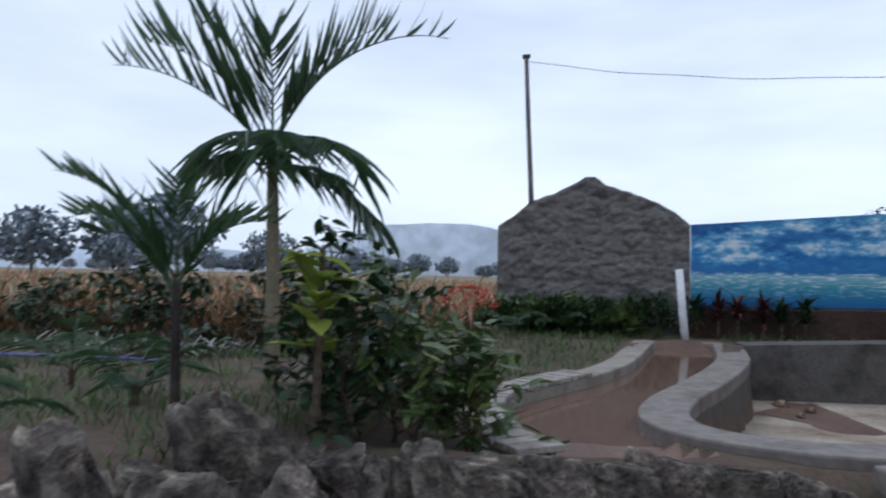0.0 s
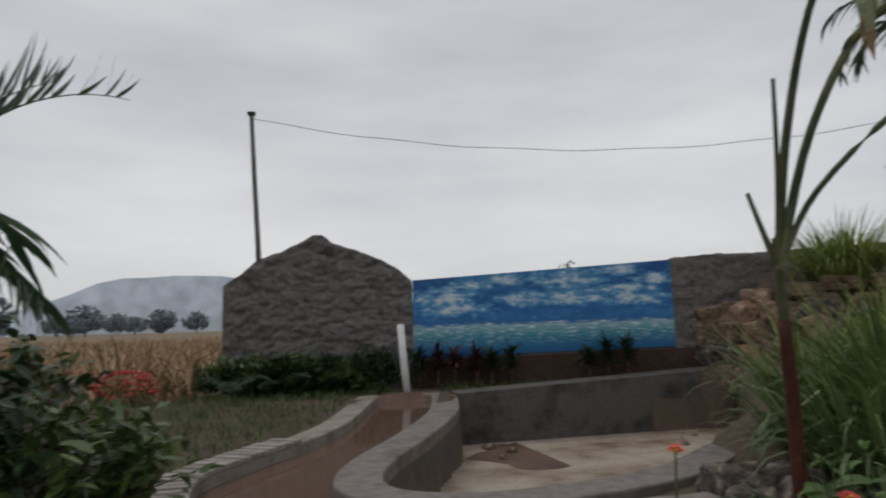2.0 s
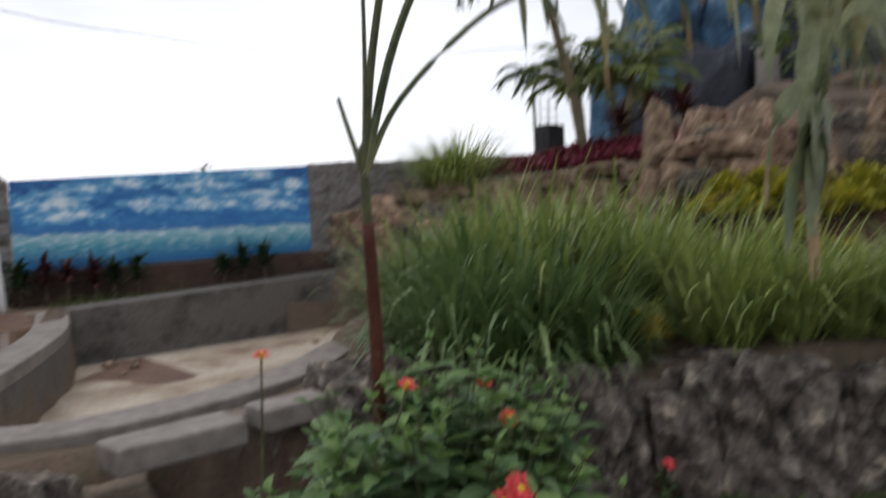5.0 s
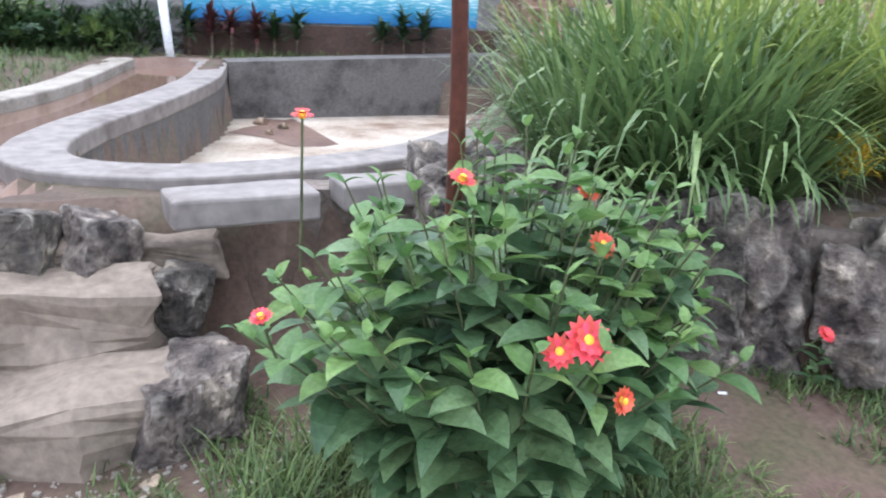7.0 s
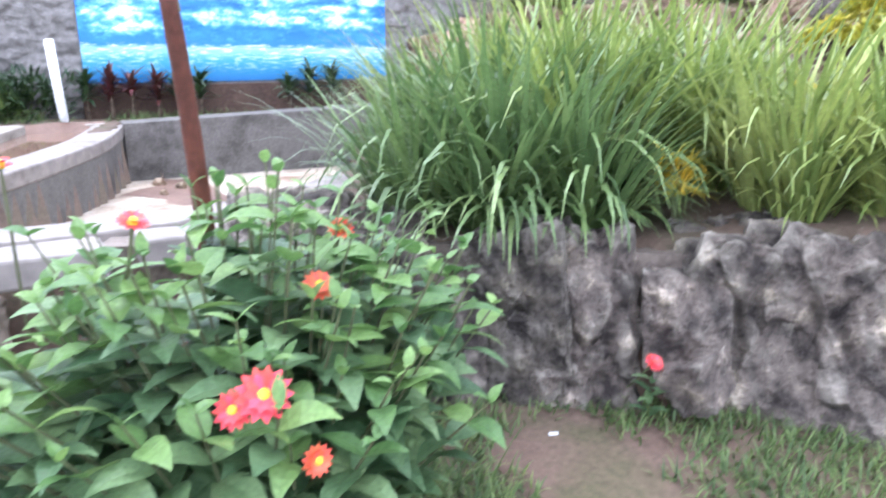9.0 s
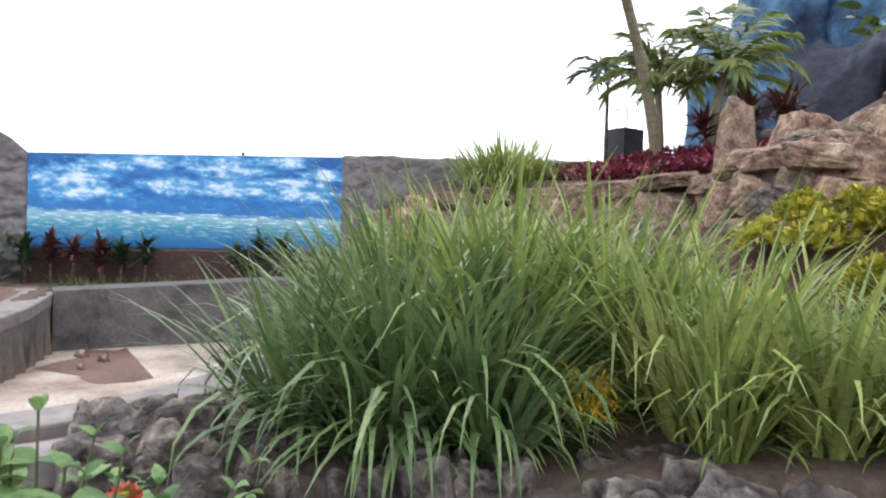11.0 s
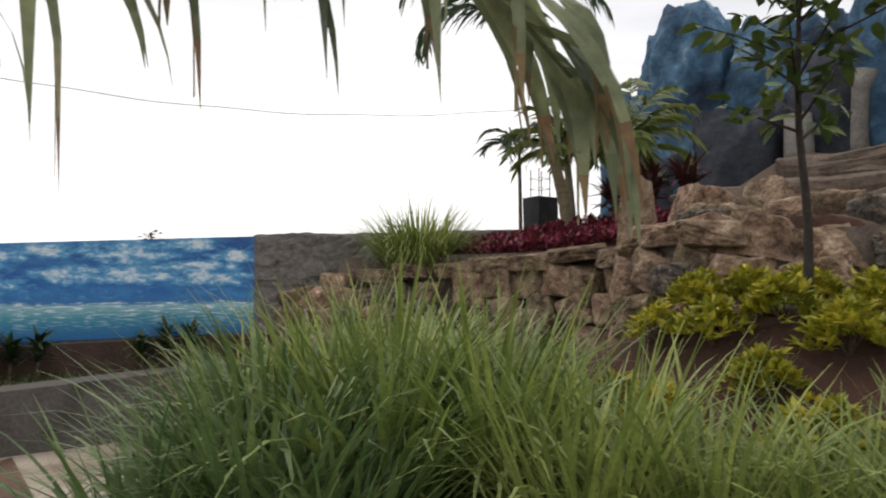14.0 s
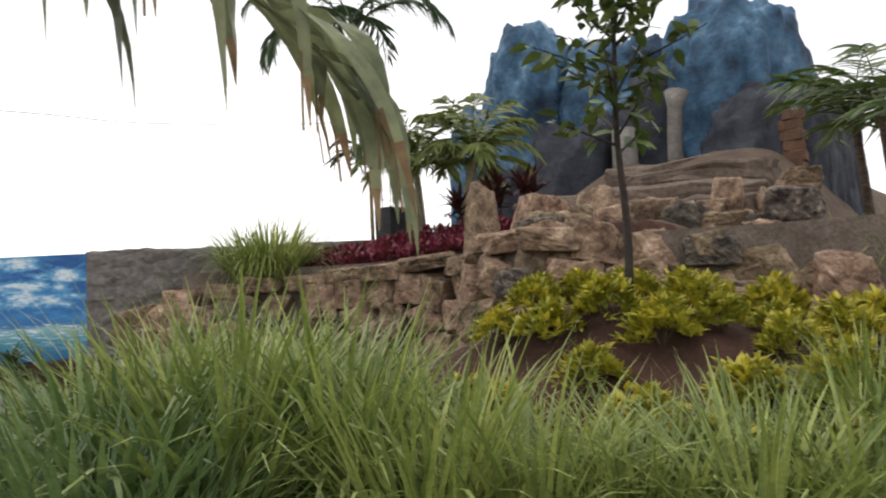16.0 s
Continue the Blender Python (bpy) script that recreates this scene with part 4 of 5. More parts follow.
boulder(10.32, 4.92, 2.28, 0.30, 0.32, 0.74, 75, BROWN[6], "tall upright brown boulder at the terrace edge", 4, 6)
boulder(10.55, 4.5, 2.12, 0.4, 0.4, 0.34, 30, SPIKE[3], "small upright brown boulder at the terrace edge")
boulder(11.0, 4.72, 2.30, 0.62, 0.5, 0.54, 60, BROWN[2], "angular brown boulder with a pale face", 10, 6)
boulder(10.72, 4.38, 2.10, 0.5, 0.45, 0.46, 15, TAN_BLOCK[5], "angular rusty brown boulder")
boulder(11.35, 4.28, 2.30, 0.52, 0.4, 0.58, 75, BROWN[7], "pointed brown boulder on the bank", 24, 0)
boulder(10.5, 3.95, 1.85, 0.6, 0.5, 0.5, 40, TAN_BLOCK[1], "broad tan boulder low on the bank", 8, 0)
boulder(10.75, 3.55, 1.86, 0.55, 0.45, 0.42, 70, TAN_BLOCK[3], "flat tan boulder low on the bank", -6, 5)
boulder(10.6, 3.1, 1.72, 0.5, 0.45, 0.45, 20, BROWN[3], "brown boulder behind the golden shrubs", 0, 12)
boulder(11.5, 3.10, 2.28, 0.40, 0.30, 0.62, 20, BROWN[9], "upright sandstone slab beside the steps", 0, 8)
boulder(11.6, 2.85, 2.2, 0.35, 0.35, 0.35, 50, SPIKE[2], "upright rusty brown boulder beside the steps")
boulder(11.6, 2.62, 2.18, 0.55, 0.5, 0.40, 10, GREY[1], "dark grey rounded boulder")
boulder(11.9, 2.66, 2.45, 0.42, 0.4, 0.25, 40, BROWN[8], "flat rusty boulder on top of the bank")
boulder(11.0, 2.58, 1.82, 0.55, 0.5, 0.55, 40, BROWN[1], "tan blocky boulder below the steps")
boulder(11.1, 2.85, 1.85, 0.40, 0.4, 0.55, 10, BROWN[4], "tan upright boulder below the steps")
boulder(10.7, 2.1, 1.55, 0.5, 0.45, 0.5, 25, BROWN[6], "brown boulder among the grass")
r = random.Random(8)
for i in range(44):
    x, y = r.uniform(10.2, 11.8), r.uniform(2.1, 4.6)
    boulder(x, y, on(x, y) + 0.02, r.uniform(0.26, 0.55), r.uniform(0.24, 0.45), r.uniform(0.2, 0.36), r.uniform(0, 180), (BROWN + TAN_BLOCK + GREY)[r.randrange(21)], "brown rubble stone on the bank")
for i, (x, y, z, w, rz) in enumerate(((12.0, 3.65, 2.20, 1.3, -74), (12.45, 3.95, 2.42, 1.7, -60), (12.95, 3.85, 2.66, 1.5, -75), (13.5, 4.3, 2.86, 1.8, -62), (12.6, 5.0, 2.35, 1.4, -80), (13.2, 5.6, 2.6, 1.6, -95))):
    block("ledge", (w, 0.7, 0.42), (x, y, z), M["ledge"], 40 + i, None, 0.10, rz, "tan rendered rock ledge stepping up to the grotto", "rock ledge", "structure")


# ---- blue painted artificial rock mountain ----
def crag(seed, centre, size, material, name="crag", parent=None, label="", amp=0.22, fold=1.4, sub=5):
    bm = bmesh.new()
    bmesh.ops.create_icosphere(bm, subdivisions=sub, radius=1.0)
    off = Vector((seed * 5.3, seed * 2.1, seed))
    for v in bm.verts:
        d = v.co.normalized()
        sq = Vector((math.copysign(abs(d.x) ** 0.75, d.x), math.copysign(abs(d.y) ** 0.75, d.y), math.copysign(abs(d.z) ** 0.6, d.z)))
        k = 1 + amp * noise.noise(d * fold + off) + amp * 0.6 * noise.noise(Vector((d.x * 3.4, d.y * 3.4, d.z * 1.5)) * fold + off) + amp * 0.3 * noise.noise(d * 7 + off) + amp * 0.12 * noise.noise(d * 16 + off)
        v.co = Vector((sq.x * size[0], sq.y * size[1], sq.z * size[2])) * k
    me = bpy.data.meshes.new(name)
    bm.to_mesh(me)
    bm.free()
    me.materials.append(material)
    me.polygons.foreach_set("use_smooth", [True] * len(me.polygons))
    return obj(name, me, parent, pose(*centre), label)


mount = thing("artificial_mountain", (14.8, 5.4, 2.2), "sculpted concrete mountain painted blue with white highlights", "rockwork")


def mcrag(seed, c, size, mt, label="", **kw):
    return crag(seed, (c[0] - 14.8, c[1] - 5.4, c[2] - 2.2), size, M[mt], "crag", mount, label, **kw)


mcrag(1, (14.9, 7.25, 3.9), (0.9, 0.85, 2.0), "blue_rock", "pale blue rounded crag")
mcrag(2, (14.8, 8.25, 3.3), (0.8, 0.62, 1.5), "blue_rock", "pale blue rounded crag")
mcrag(3, (15.2, 5.9, 3.7), (0.9, 0.85, 1.75), "blue_rock", "deep blue crag")
mcrag(4, (15.1, 4.15, 3.75), (1.0, 0.85, 1.7), "blue_rock", "tall blue crag")
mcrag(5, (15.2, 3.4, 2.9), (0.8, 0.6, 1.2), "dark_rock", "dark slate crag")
# no hollow here: the recess's shade is a solid crag in dark colour
mcrag(6, (15.0, 5.25, 3.4), (0.7, 1.0, 1.35), "dark_rock", "dark solid crag standing in for the shaded recess of the grotto")
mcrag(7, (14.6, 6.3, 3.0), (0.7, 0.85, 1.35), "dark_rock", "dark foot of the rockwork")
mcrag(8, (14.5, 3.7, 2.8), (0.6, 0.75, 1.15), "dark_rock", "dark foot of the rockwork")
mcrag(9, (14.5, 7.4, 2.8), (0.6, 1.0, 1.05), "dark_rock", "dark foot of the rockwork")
s = Shape()
s.tube(V3([(14.1 - 14.8, 4.62 - 5.4, 0.6), (14.1 - 14.8, 4.64 - 5.4, 1.2), (14.15 - 14.8, 4.62 - 5.4, 1.75), (14.2 - 14.8, 4.6 - 5.4, 1.95)]), [0.13, 0.095, 0.10, 0.17], 12)
part("pillar", s, M["pillar"], mount, "pale rendered pillar in the grotto", True)
s = Shape()
s.tube(V3([(14.1 - 14.8, 5.35 - 5.4, 0.5), (14.1 - 14.8, 5.35 - 5.4, 1.6)]), [0.2, 0.16], 12)
part("pillar", s, M["pillar"], mount, "pale rendered pillar in the grotto", True)
for i in range(9):
    block("brick", (0.34, 0.24, 0.125), (14.1 - 14.8, 3.2 - 5.4 + 0.02 * (i % 2), 0.35 + 0.12 * i), M["brick"], 70 + i, mount, 0.012, 8 * (i % 3))

# dark block column with starter bars
col = thing("block_column", (11.9, 7.75, 2.1), "unfinished dark block column with rusty starter bars", "column")
s = Shape()
s.box((0, 0, 0.38), (0.36, 0.3, 0.76))
part("block", s, M["dark_panel"], col)
for dx, dy in ((-0.1, -0.08), (0.1, -0.08), (-0.1, 0.08), (0.1, 0.08)):
    s = Shape()
    s.tube(V3([(dx, dy, 0.74), (dx + 0.01, dy, 1.15)]), [0.007, 0.007], 5)
    part("rebar", s, M["rebar"], col)
for z in (0.88, 1.02):
    s = Shape()
    s.tube(V3([(-0.11, -0.09, z), (0.11, -0.09, z), (0.11, 0.09, z), (-0.11, 0.09, z), (-0.11, -0.09, z)]), [0.004] * 5, 4)
    part("stirrup", s, M["rebar"], col)


# ---- lemongrass ----
def grass_clump(seed, blades, length, spread, width, lean, droop_hi):
    rr = random.Random(seed)
    sh = Shape()
    for i in range(blades):
        az = rr.uniform(0, 2 * math.pi)
        d = spread * math.sqrt(rr.random())
        el = radians(rr.uniform(62, 88)) - lean * d / spread * rr.uniform(0.5, 1)
        blade(sh, (math.cos(az) * d, math.sin(az) * d, -0.02), az + rr.uniform(-0.5, 0.5), el, length * rr.uniform(0.65, 1.12), width * rr.uniform(0.7, 1.2), rr.choice((0.4, 0.7, 1.0, 1.5, droop_hi)), 7, r=rr)
    return sh


def low_skirt(sh, seed, n, length, width):
    rr = random.Random(seed)
    for i in range(n):
        az = rr.uniform(0, 2 * math.pi)
        blade(sh, (math.cos(az) * 0.1, math.sin(az) * 0.1, 0), az, radians(rr.uniform(30, 62)), length * rr.uniform(0.6, 1), width, rr.uniform(1.2, 2.1), 7, r=rr)
    return sh


CL = [low_skirt(grass_clump(100 + k, 150, 0.93, 0.17, 0.030, 0.28, 2.4), 200 + k, 34, 0.62, 0.026).mesh("foliage", M["grass_leaf"]) for k in range(3)]
CL_DARK = [low_skirt(grass_clump(140 + k, 150, 0.88, 0.18, 0.036, 0.28, 3.0), 240 + k, 60, 0.70, 0.034).mesh("foliage", M["dark_grass"]) for k in range(2)]
spots = [(6.12, 3.20, 1, 0.7), (6.42, 2.98, 1, 0.72), (7.02, 2.50, 0, 0.6), (7.45, 2.12, 0, 0.6), (5.98, 3.52, 1, 0.92), (6.3, 3.28, 1, 1), (6.52, 3.2, 1, 0.95), (6.45, 3.7, 1, 1.08), (7.12, 2.66, 0, 0.92), (7.34, 2.36, 0, 0.85), (7.66, 2.05, 0, 0.75), (8.0, 1.75, 0, 0.66), (6.85, 3.5, 0, 1.15), (7.2, 3.15, 0, 1.05), (7.5, 2.8, 0, 0.88),
         (6.7, 4.05, 1, 1.15), (7.1, 3.85, 0, 1.2), (7.45, 3.5, 0, 1.1), (7.0, 4.35, 0, 1.2), (7.4, 4.15, 0, 1.2), (7.7, 3.85, 0, 1.05), (6.4, 4.3, 1, 0.95), (8.35, 1.5, 0, 0.62), (7.7, 4.5, 0, 1.05), (7.3, 4.7, 0, 1.1), (6.8, 4.8, 0, 1.05), (7.82, 2.35, 0, 0.62), (8.7, 1.25, 0, 0.6), (7.9, 1.5, 0, 0.75), (8.25, 1.15, 0, 0.72), (7.6, 1.72, 0, 0.8), (8.55, 0.95, 0, 0.7), (8.2, 1.95, 0, 0.6), (8.6, 1.6, 0, 0.6), (7.95, 4.95, 0, 0.9), (8.25, 4.35, 0, 0.75), (8.4, 5.1, 0, 0.85), (8.0, 5.5, 0, 0.9), (8.6, 5.7, 0, 0.8)]
r = random.Random(9)


def clump(name, x, y, z, me, sx, sz, label, group=""):
    e = thing(name, (x, y, z), label, "grass clump", group)
    e.matrix_basis = pose(x, y, z, 0, 0, r.uniform(0, 360)) @ Matrix.Diagonal((sx, sx, sz, 1))
    obj("foliage", me, e, kind="stuff")
    return e


for x, y, dark, sc in spots:
    clump("lemongrass_clump", x, y, on(x, y), (CL_DARK if dark else CL)[r.randrange(2 if dark else 3)], sc * r.uniform(0.92, 1.05), sc * r.uniform(0.95, 1.06),
          "dense dark green lemongrass clump on the terrace edge" if dark else "dense bright green lemongrass clump on the terrace", "lemongrass bed")
BUSHY = low_skirt(grass_clump(160, 800, 0.60, 0.30, 0.016, 0.75, 2.4), 260, 420, 0.56, 0.015).mesh("clump", M["grass_leaf"])
clump("grass_tuft", 9.88, 7.72, on(9.88, 7.72), BUSHY, 1.3, 1.6, "round tuft of fine green grass on the terrace corner")
for x, y, sc in ((11.35, 2.2, 0.85), (11.6, 1.9, 0.9), (11.2, 1.75, 0.8)):
    clump("grass_tuft", x, y, on(x, y), BUSHY, sc, sc, "arching tuft of fine green grass by the boulders")

# ---- red bed, shrubs, broad-leaved plants ----
r = random.Random(14)
s = Shape()
for i in range(3200):
    x, y = r.uniform(9.7, 12.0), r.uniform(5.2, 8.0)
    d, sd = seg_dist(UPPER, x, y)
    if sd < 0 or not 0.05 < d < 1.0:
        continue
    for k in range(4):
        leaf(s, (x, y, on(x, y) + r.uniform(0.02, 0.13)), r.uniform(0, 6.28), r.uniform(0.1, 1.2), r.uniform(0.06, 0.11), 0.035, 0.6, 0.1, 3)
obj("red_foliage_bed", s.mesh("red_bed", M["red_leaf"]), label="low bed of wine-red foliage behind the stone edge", category="plant bed", kind="stuff")


def shrub_mesh(seed, n, size, leaf_l, leaf_w, material, flat=0.7, stems=True):
    rr = random.Random(seed)
    sh = Shape()
    for i in range(n):
        az, h = rr.uniform(0, 6.28), rr.random() ** 0.7
        el = math.asin(h)
        c = vec(az, el) * size * rr.uniform(0.6, 1.05)
        c.z *= flat
        for k in range(6):
            leaf(sh, c + Vector((rr.uniform(-1, 1), rr.uniform(-1, 1), rr.uniform(-0.5, 0.5))) * size * 0.12, az + rr.uniform(-1.6, 1.6), rr.uniform(0.0, 1.3), leaf_l * rr.uniform(0.7, 1.2), leaf_w, rr.uniform(0.2, 0.8), 0.12, 3, rr.uniform(-0.5, 0.5))
    return sh.mesh("foliage", material)


YEL = [shrub_mesh(300 + k, 95, 0.19, 0.07, 0.028, M["yellow_leaf"], 1.15) for k in range(3)]
stem_sh = Shape()
for k in range(5):
    stem_sh.tube([Vector((0, 0, -0.04)), vec(k * 1.3, 0.9) * 0.12], [0.008, 0.005], 5)
STEM = stem_sh.mesh("stem", M["bark"])
r = random.Random(4)
placed = []
for _ in range(4000):
    x, y = r.uniform(7.95, 10.05), r.uniform(1.35, 3.75)
    if all(math.hypot(x - a, y - b) > 0.34 for a, b in placed) and math.hypot(x - 9.29, y - 2.96) > 0.25 and y - interp(WALL, x) > 0.5 and x + y * 0.25 > 8.7 and len(placed) < 46:
        placed.append((x, y))
for x, y in placed:
    e = thing("golden_shrub", (x, y, on(x, y) + 0.02), "small rounded shrub with golden yellow leaves in red soil", "shrub", "golden shrubs on the slope")
    e.matrix_basis = e.matrix_basis @ Matrix.Rotation(r.uniform(0, 6), 4, "Z") @ Matrix.Scale(r.uniform(0.75, 1.2), 4)
    obj("foliage", YEL[r.randrange(3)], e)
    obj("stem", STEM, e)


def rosette(name, at, n, length, width, material, label, category, seed, lift=(20, 75), height=0.0, stem_mat="bark"):
    """A plant with a tuft of strap leaves, on a short stem."""
    rr = random.Random(seed)
    e = thing(name, at, label, category)
    if height:
        st = Shape()
        st.tube([Vector((0, 0, -0.03)), Vector((0.01, 0, height))], [0.02, 0.014], 6)
        part("stem", st, M[stem_mat], e)
    sh = Shape()
    for i in range(n):
        z = height * rr.uniform(0.5, 1.0)
        leaf(sh, (0, 0, z), rr.uniform(0, 6.28), radians(rr.uniform(*lift)), length * rr.uniform(0.7, 1.1), width, rr.uniform(0.3, 1.2), 0.12, 4)
    part("foliage", sh, material, e)
    return e


for i, (x, y, h) in enumerate(((11.55, 5.75, 0.45), (11.8, 5.45, 0.5), (11.4, 6.1, 0.4), (11.9, 5.9, 0.55), (12.2, 5.6, 0.5))):
    rosette("cordyline", (x, y, on(x, y)), 34, 0.34, 0.06, M["maroon_leaf"], "maroon-leaved cordyline behind the boulders", "cordyline", 400 + i, (5, 75), h)
for i, x in enumerate((5.15, 5.4, 5.62, 5.9, 6.1, 6.35, 7.35, 7.6, 7.85)):
    p = A + DIRW * (x - 5.064) + NRM * 0.35
    rosette("croton", (p.x, p.y, 0.68), 60, 0.24, 0.05, M["maroon_leaf"] if i in (1, 2, 3) else M["dark_leaf"], "dark croton with reddish leaves below the mural" if i in (1, 2, 3) else "dark green bedding plant below the mural", "croton", 430 + i, (0, 80), 0.45 if i < 7 else 0.55)
r = random.Random(61)
for i in range(16):
    x, y = r.uniform(2.5, 4.6), r.uniform(9.5, 10.15)
    e = thing("wall_shrub", (x, y, on(x, y)), "dark green untidy shrub at the foot of the gable wall", "shrub", "shrubs at the gable wall")
    obj("foliage", shrub_mesh(500 + i, 60, r.uniform(0.34, 0.55), 0.13, 0.035, M["dark_leaf" if i % 3 else "mid_leaf"], 1.0), e)
    obj("stem", STEM, e)


# ---- zinnias ----
def zinnia_flower(name, at, az, tilt, radius, petal_mat, centre_mat, parent=None, label="", rows=2, stem_len=0.12):
    """A double daisy head: rings of petals, a yellow disc and a short stalk."""
    e = obj(name, None, parent, pose(*at, 0, tilt, az), label)
    sh = Shape()
    for row in range(rows):
        n = 13 - 3 * row
        for k in range(n):
            leaf(sh, (0, 0, 0.004 + 0.007 * row), 2 * math.pi * (k + 0.5 * row) / n, 0.28 + 0.3 * row, radius * (1 - 0.25 * row), radius * 0.62, 0.35, 0.06, 4)
    obj("petals", sh.mesh("petals", petal_mat), e)
    sh = Shape()
    sh.tube([Vector((0, 0, 0)), Vector((0, 0, 0.014)), Vector((0, 0, 0.018))], [radius * 0.30, radius * 0.28, radius * 0.12], 10)
    obj("disc", sh.mesh("disc", centre_mat), e)
    sh = Shape()
    sh.tube([Vector((0, 0, 0.0)), Vector((0.004, 0, -stem_len * 0.5)), Vector((0, 0, -stem_len))], [0.0035, 0.004, 0.004], 6)
    obj("stalk", sh.mesh("stalk", M["stalk"]), e)
    return e


zin = thing("zinnia_bush", (5.03, 2.5, 0.03), "leafy green zinnia bush with red flowers beside the steps", "flower bush")
r = random.Random(77)
ls, young, ss = Shape(), Shape(), Shape()
for i in range(120):
    a, d = r.uniform(0, 6.28), math.sqrt(r.random())
    bx, by = math.cos(a) * d * 0.42, math.sin(a) * d * 0.30
    tx, ty = math.cos(a) * d * 0.68 + r.uniform(-0.05, 0.05), math.sin(a) * d * 0.46 + r.uniform(-0.05, 0.05)
    hgt = (0.97 - 0.40 * d ** 2) * r.uniform(0.82, 1.05)
    p0, p1, p2 = Vector((bx * 0.7, by * 0.7, -0.03)), Vector((bx, by, hgt * 0.5)), Vector((tx, ty, hgt))
    st = smooth_line([p0, p1, p2], 4)
    ss.tube(st, [0.005 - 0.0003 * k for k in range(len(st))], 4, False)
    az = r.uniform(0, 3.14)
    for k in range(9):
        t = 0.22 + 0.78 * k / 8
        q = along(st, t)
        az += math.pi / 2 + r.uniform(-0.3, 0.3)
        big = (0.6 + 0.6 * math.sin(math.pi * min(1, 0.15 + 0.8 * t))) * (0.55 if k == 8 else 1)
        for o in (0, math.pi):
            leaf(young if k > 6 else ls, q, az + o, r.uniform(0.15, 0.8) + (0.5 if k == 8 else 0), 0.135 * big * r.uniform(0.8, 1.2), 0.068 * big, r.uniform(0.6, 1.6), 0.10, 5, r.uniform(-0.45, 0.45))
part("foliage", ls, M["zinnia_leaf"], zin)
part("young_leaves", young, M["zinnia_tip"], zin, "bright green young leaves")
part("stem", ss, M["stalk"], zin)
for x, y, z, rad, az, tilt, pm in ((4.947, 2.10, 0.665, 0.052, -100, 55, "petal"), (4.90, 2.12, 0.64, 0.038, -120, 60, "petal"), (5.02, 2.06, 0.54, 0.032, -80, 75, "petal_b"), (4.573, 2.81, 1.0, 0.032, -90, 6, "petal"), (4.792, 2.37, 0.93, 0.034, -60, 20, "petal"),
                                   (5.268, 2.554, 0.83, 0.036, -90, 35, "petal_b"), (5.12, 2.3, 0.78, 0.036, -90, 50, "petal_b"), (4.40, 2.5, 0.62, 0.028, -150, 20, "petal")):
    zinnia_flower("flower", (x - 5.03, y - 2.5, z - 0.03), az, tilt, rad, M[pm], M["centre"], zin, "", 2, 0.42 if z > 0.98 else 0.14)
small = thing("zinnia_seedling", (6.327, 2.5, 0.05), "small zinnia with one red flower at the wall's foot", "flower")
zinnia_flower("flower", (0, 0, 0.22), -90, 40, 0.036, M["petal"], M["petal"], small, "", 2, 0.22)
s = Shape()
for k in range(10):
    leaf(s, (0, 0, 0.03 + 0.015 * k), k * 2.4, 0.5, 0.08, 0.03, 0.8)
part("foliage", s, M["zinnia_leaf"], small)
yel = thing("marigold", (6.70, 2.80, on(6.70, 2.80)), "dwarf plant with a tangle of golden yellow leaves among the grass", "flower")
s = Shape()
r = random.Random(3)
for k in range(260):
    blade(s, (r.uniform(-0.06, 0.06), r.uniform(-0.05, 0.05), r.uniform(0.10, 0.24)), r.uniform(0, 6.28), r.uniform(0.1, 1.2), r.uniform(0.06, 0.13), 0.010, r.uniform(0.8, 2.2), 4, r=r)
part("foliage", s, mat("golden_thread_leaf", [(0.55, 0.40, 0.03), (0.80, 0.62, 0.08)], 8, 0.5, 0.05, 60, trans=0.25, island=0.3), yel)
s = Shape()
for k in range(5):
    s.tube([Vector((0, 0, -0.03)), Vector((0.02 * math.cos(k), 0.02 * math.sin(k), 0.22))], [0.005, 0.003], 5)
part("stem", s, M["stalk"], yel)

# ---- young coconut palm beside the bush: a thin red stem, stiff stalks and two arching leaves over the path ----
yp = thing("young_coconut_palm", (5.05, 2.86, 0.05), "young coconut palm with a thin reddish stem and ragged arching leaves", "palm")


def yrel(rows):
    return smooth_line([Vector((x - 5.05, y - 2.86, z - 0.05)) for x, y, z in rows], 5)


s = Shape()
q = yrel([(5.05, 2.86, 0.0), (5.0, 2.80, 0.75), (4.975, 2.765, 1.1), (4.945, 2.735, 1.40)])
s.tube(q, [0.026 - 0.0004 * i + 0.0015 * (i % 2) for i in range(len(q))], 10)
part("trunk", s, M["red_bark"], yp, "reddish brown fibrous stem", True)
s = Shape()
q = yrel([(4.955, 2.745, 1.34), (4.935, 2.725, 1.50), (4.925, 2.715, 1.66)])
s.tube(q, [0.020 - 0.0008 * i for i in range(len(q))], 8)
part("sheath", s, M["stalk"], yp, "greenish leaf sheath")
FORK = (4.93, 2.72, 1.56)
for rows, w in (([FORK, (4.89, 2.73, 1.69), (4.86, 2.745, 1.81)], 0.012), ([FORK, (4.91, 2.66, 1.85), (4.885, 2.61, 2.15)], 0.011), ([FORK, (4.925, 2.63, 1.95), (4.94, 2.50, 2.32), (4.955, 2.28, 2.62), (4.93, 2.1, 2.95)], 0.016),
                ([(5.18, 1.85, 2.2), (5.28, 1.80, 2.33), (5.40, 1.76, 2.50)], 0.009)):
    q = yrel(rows)
    s = Shape()
    s.tube(q, [w * (1 - 0.45 * i / len(q)) for i in range(len(q))], 6)
    part("leaf_stalk", s, M["stalk"], yp)


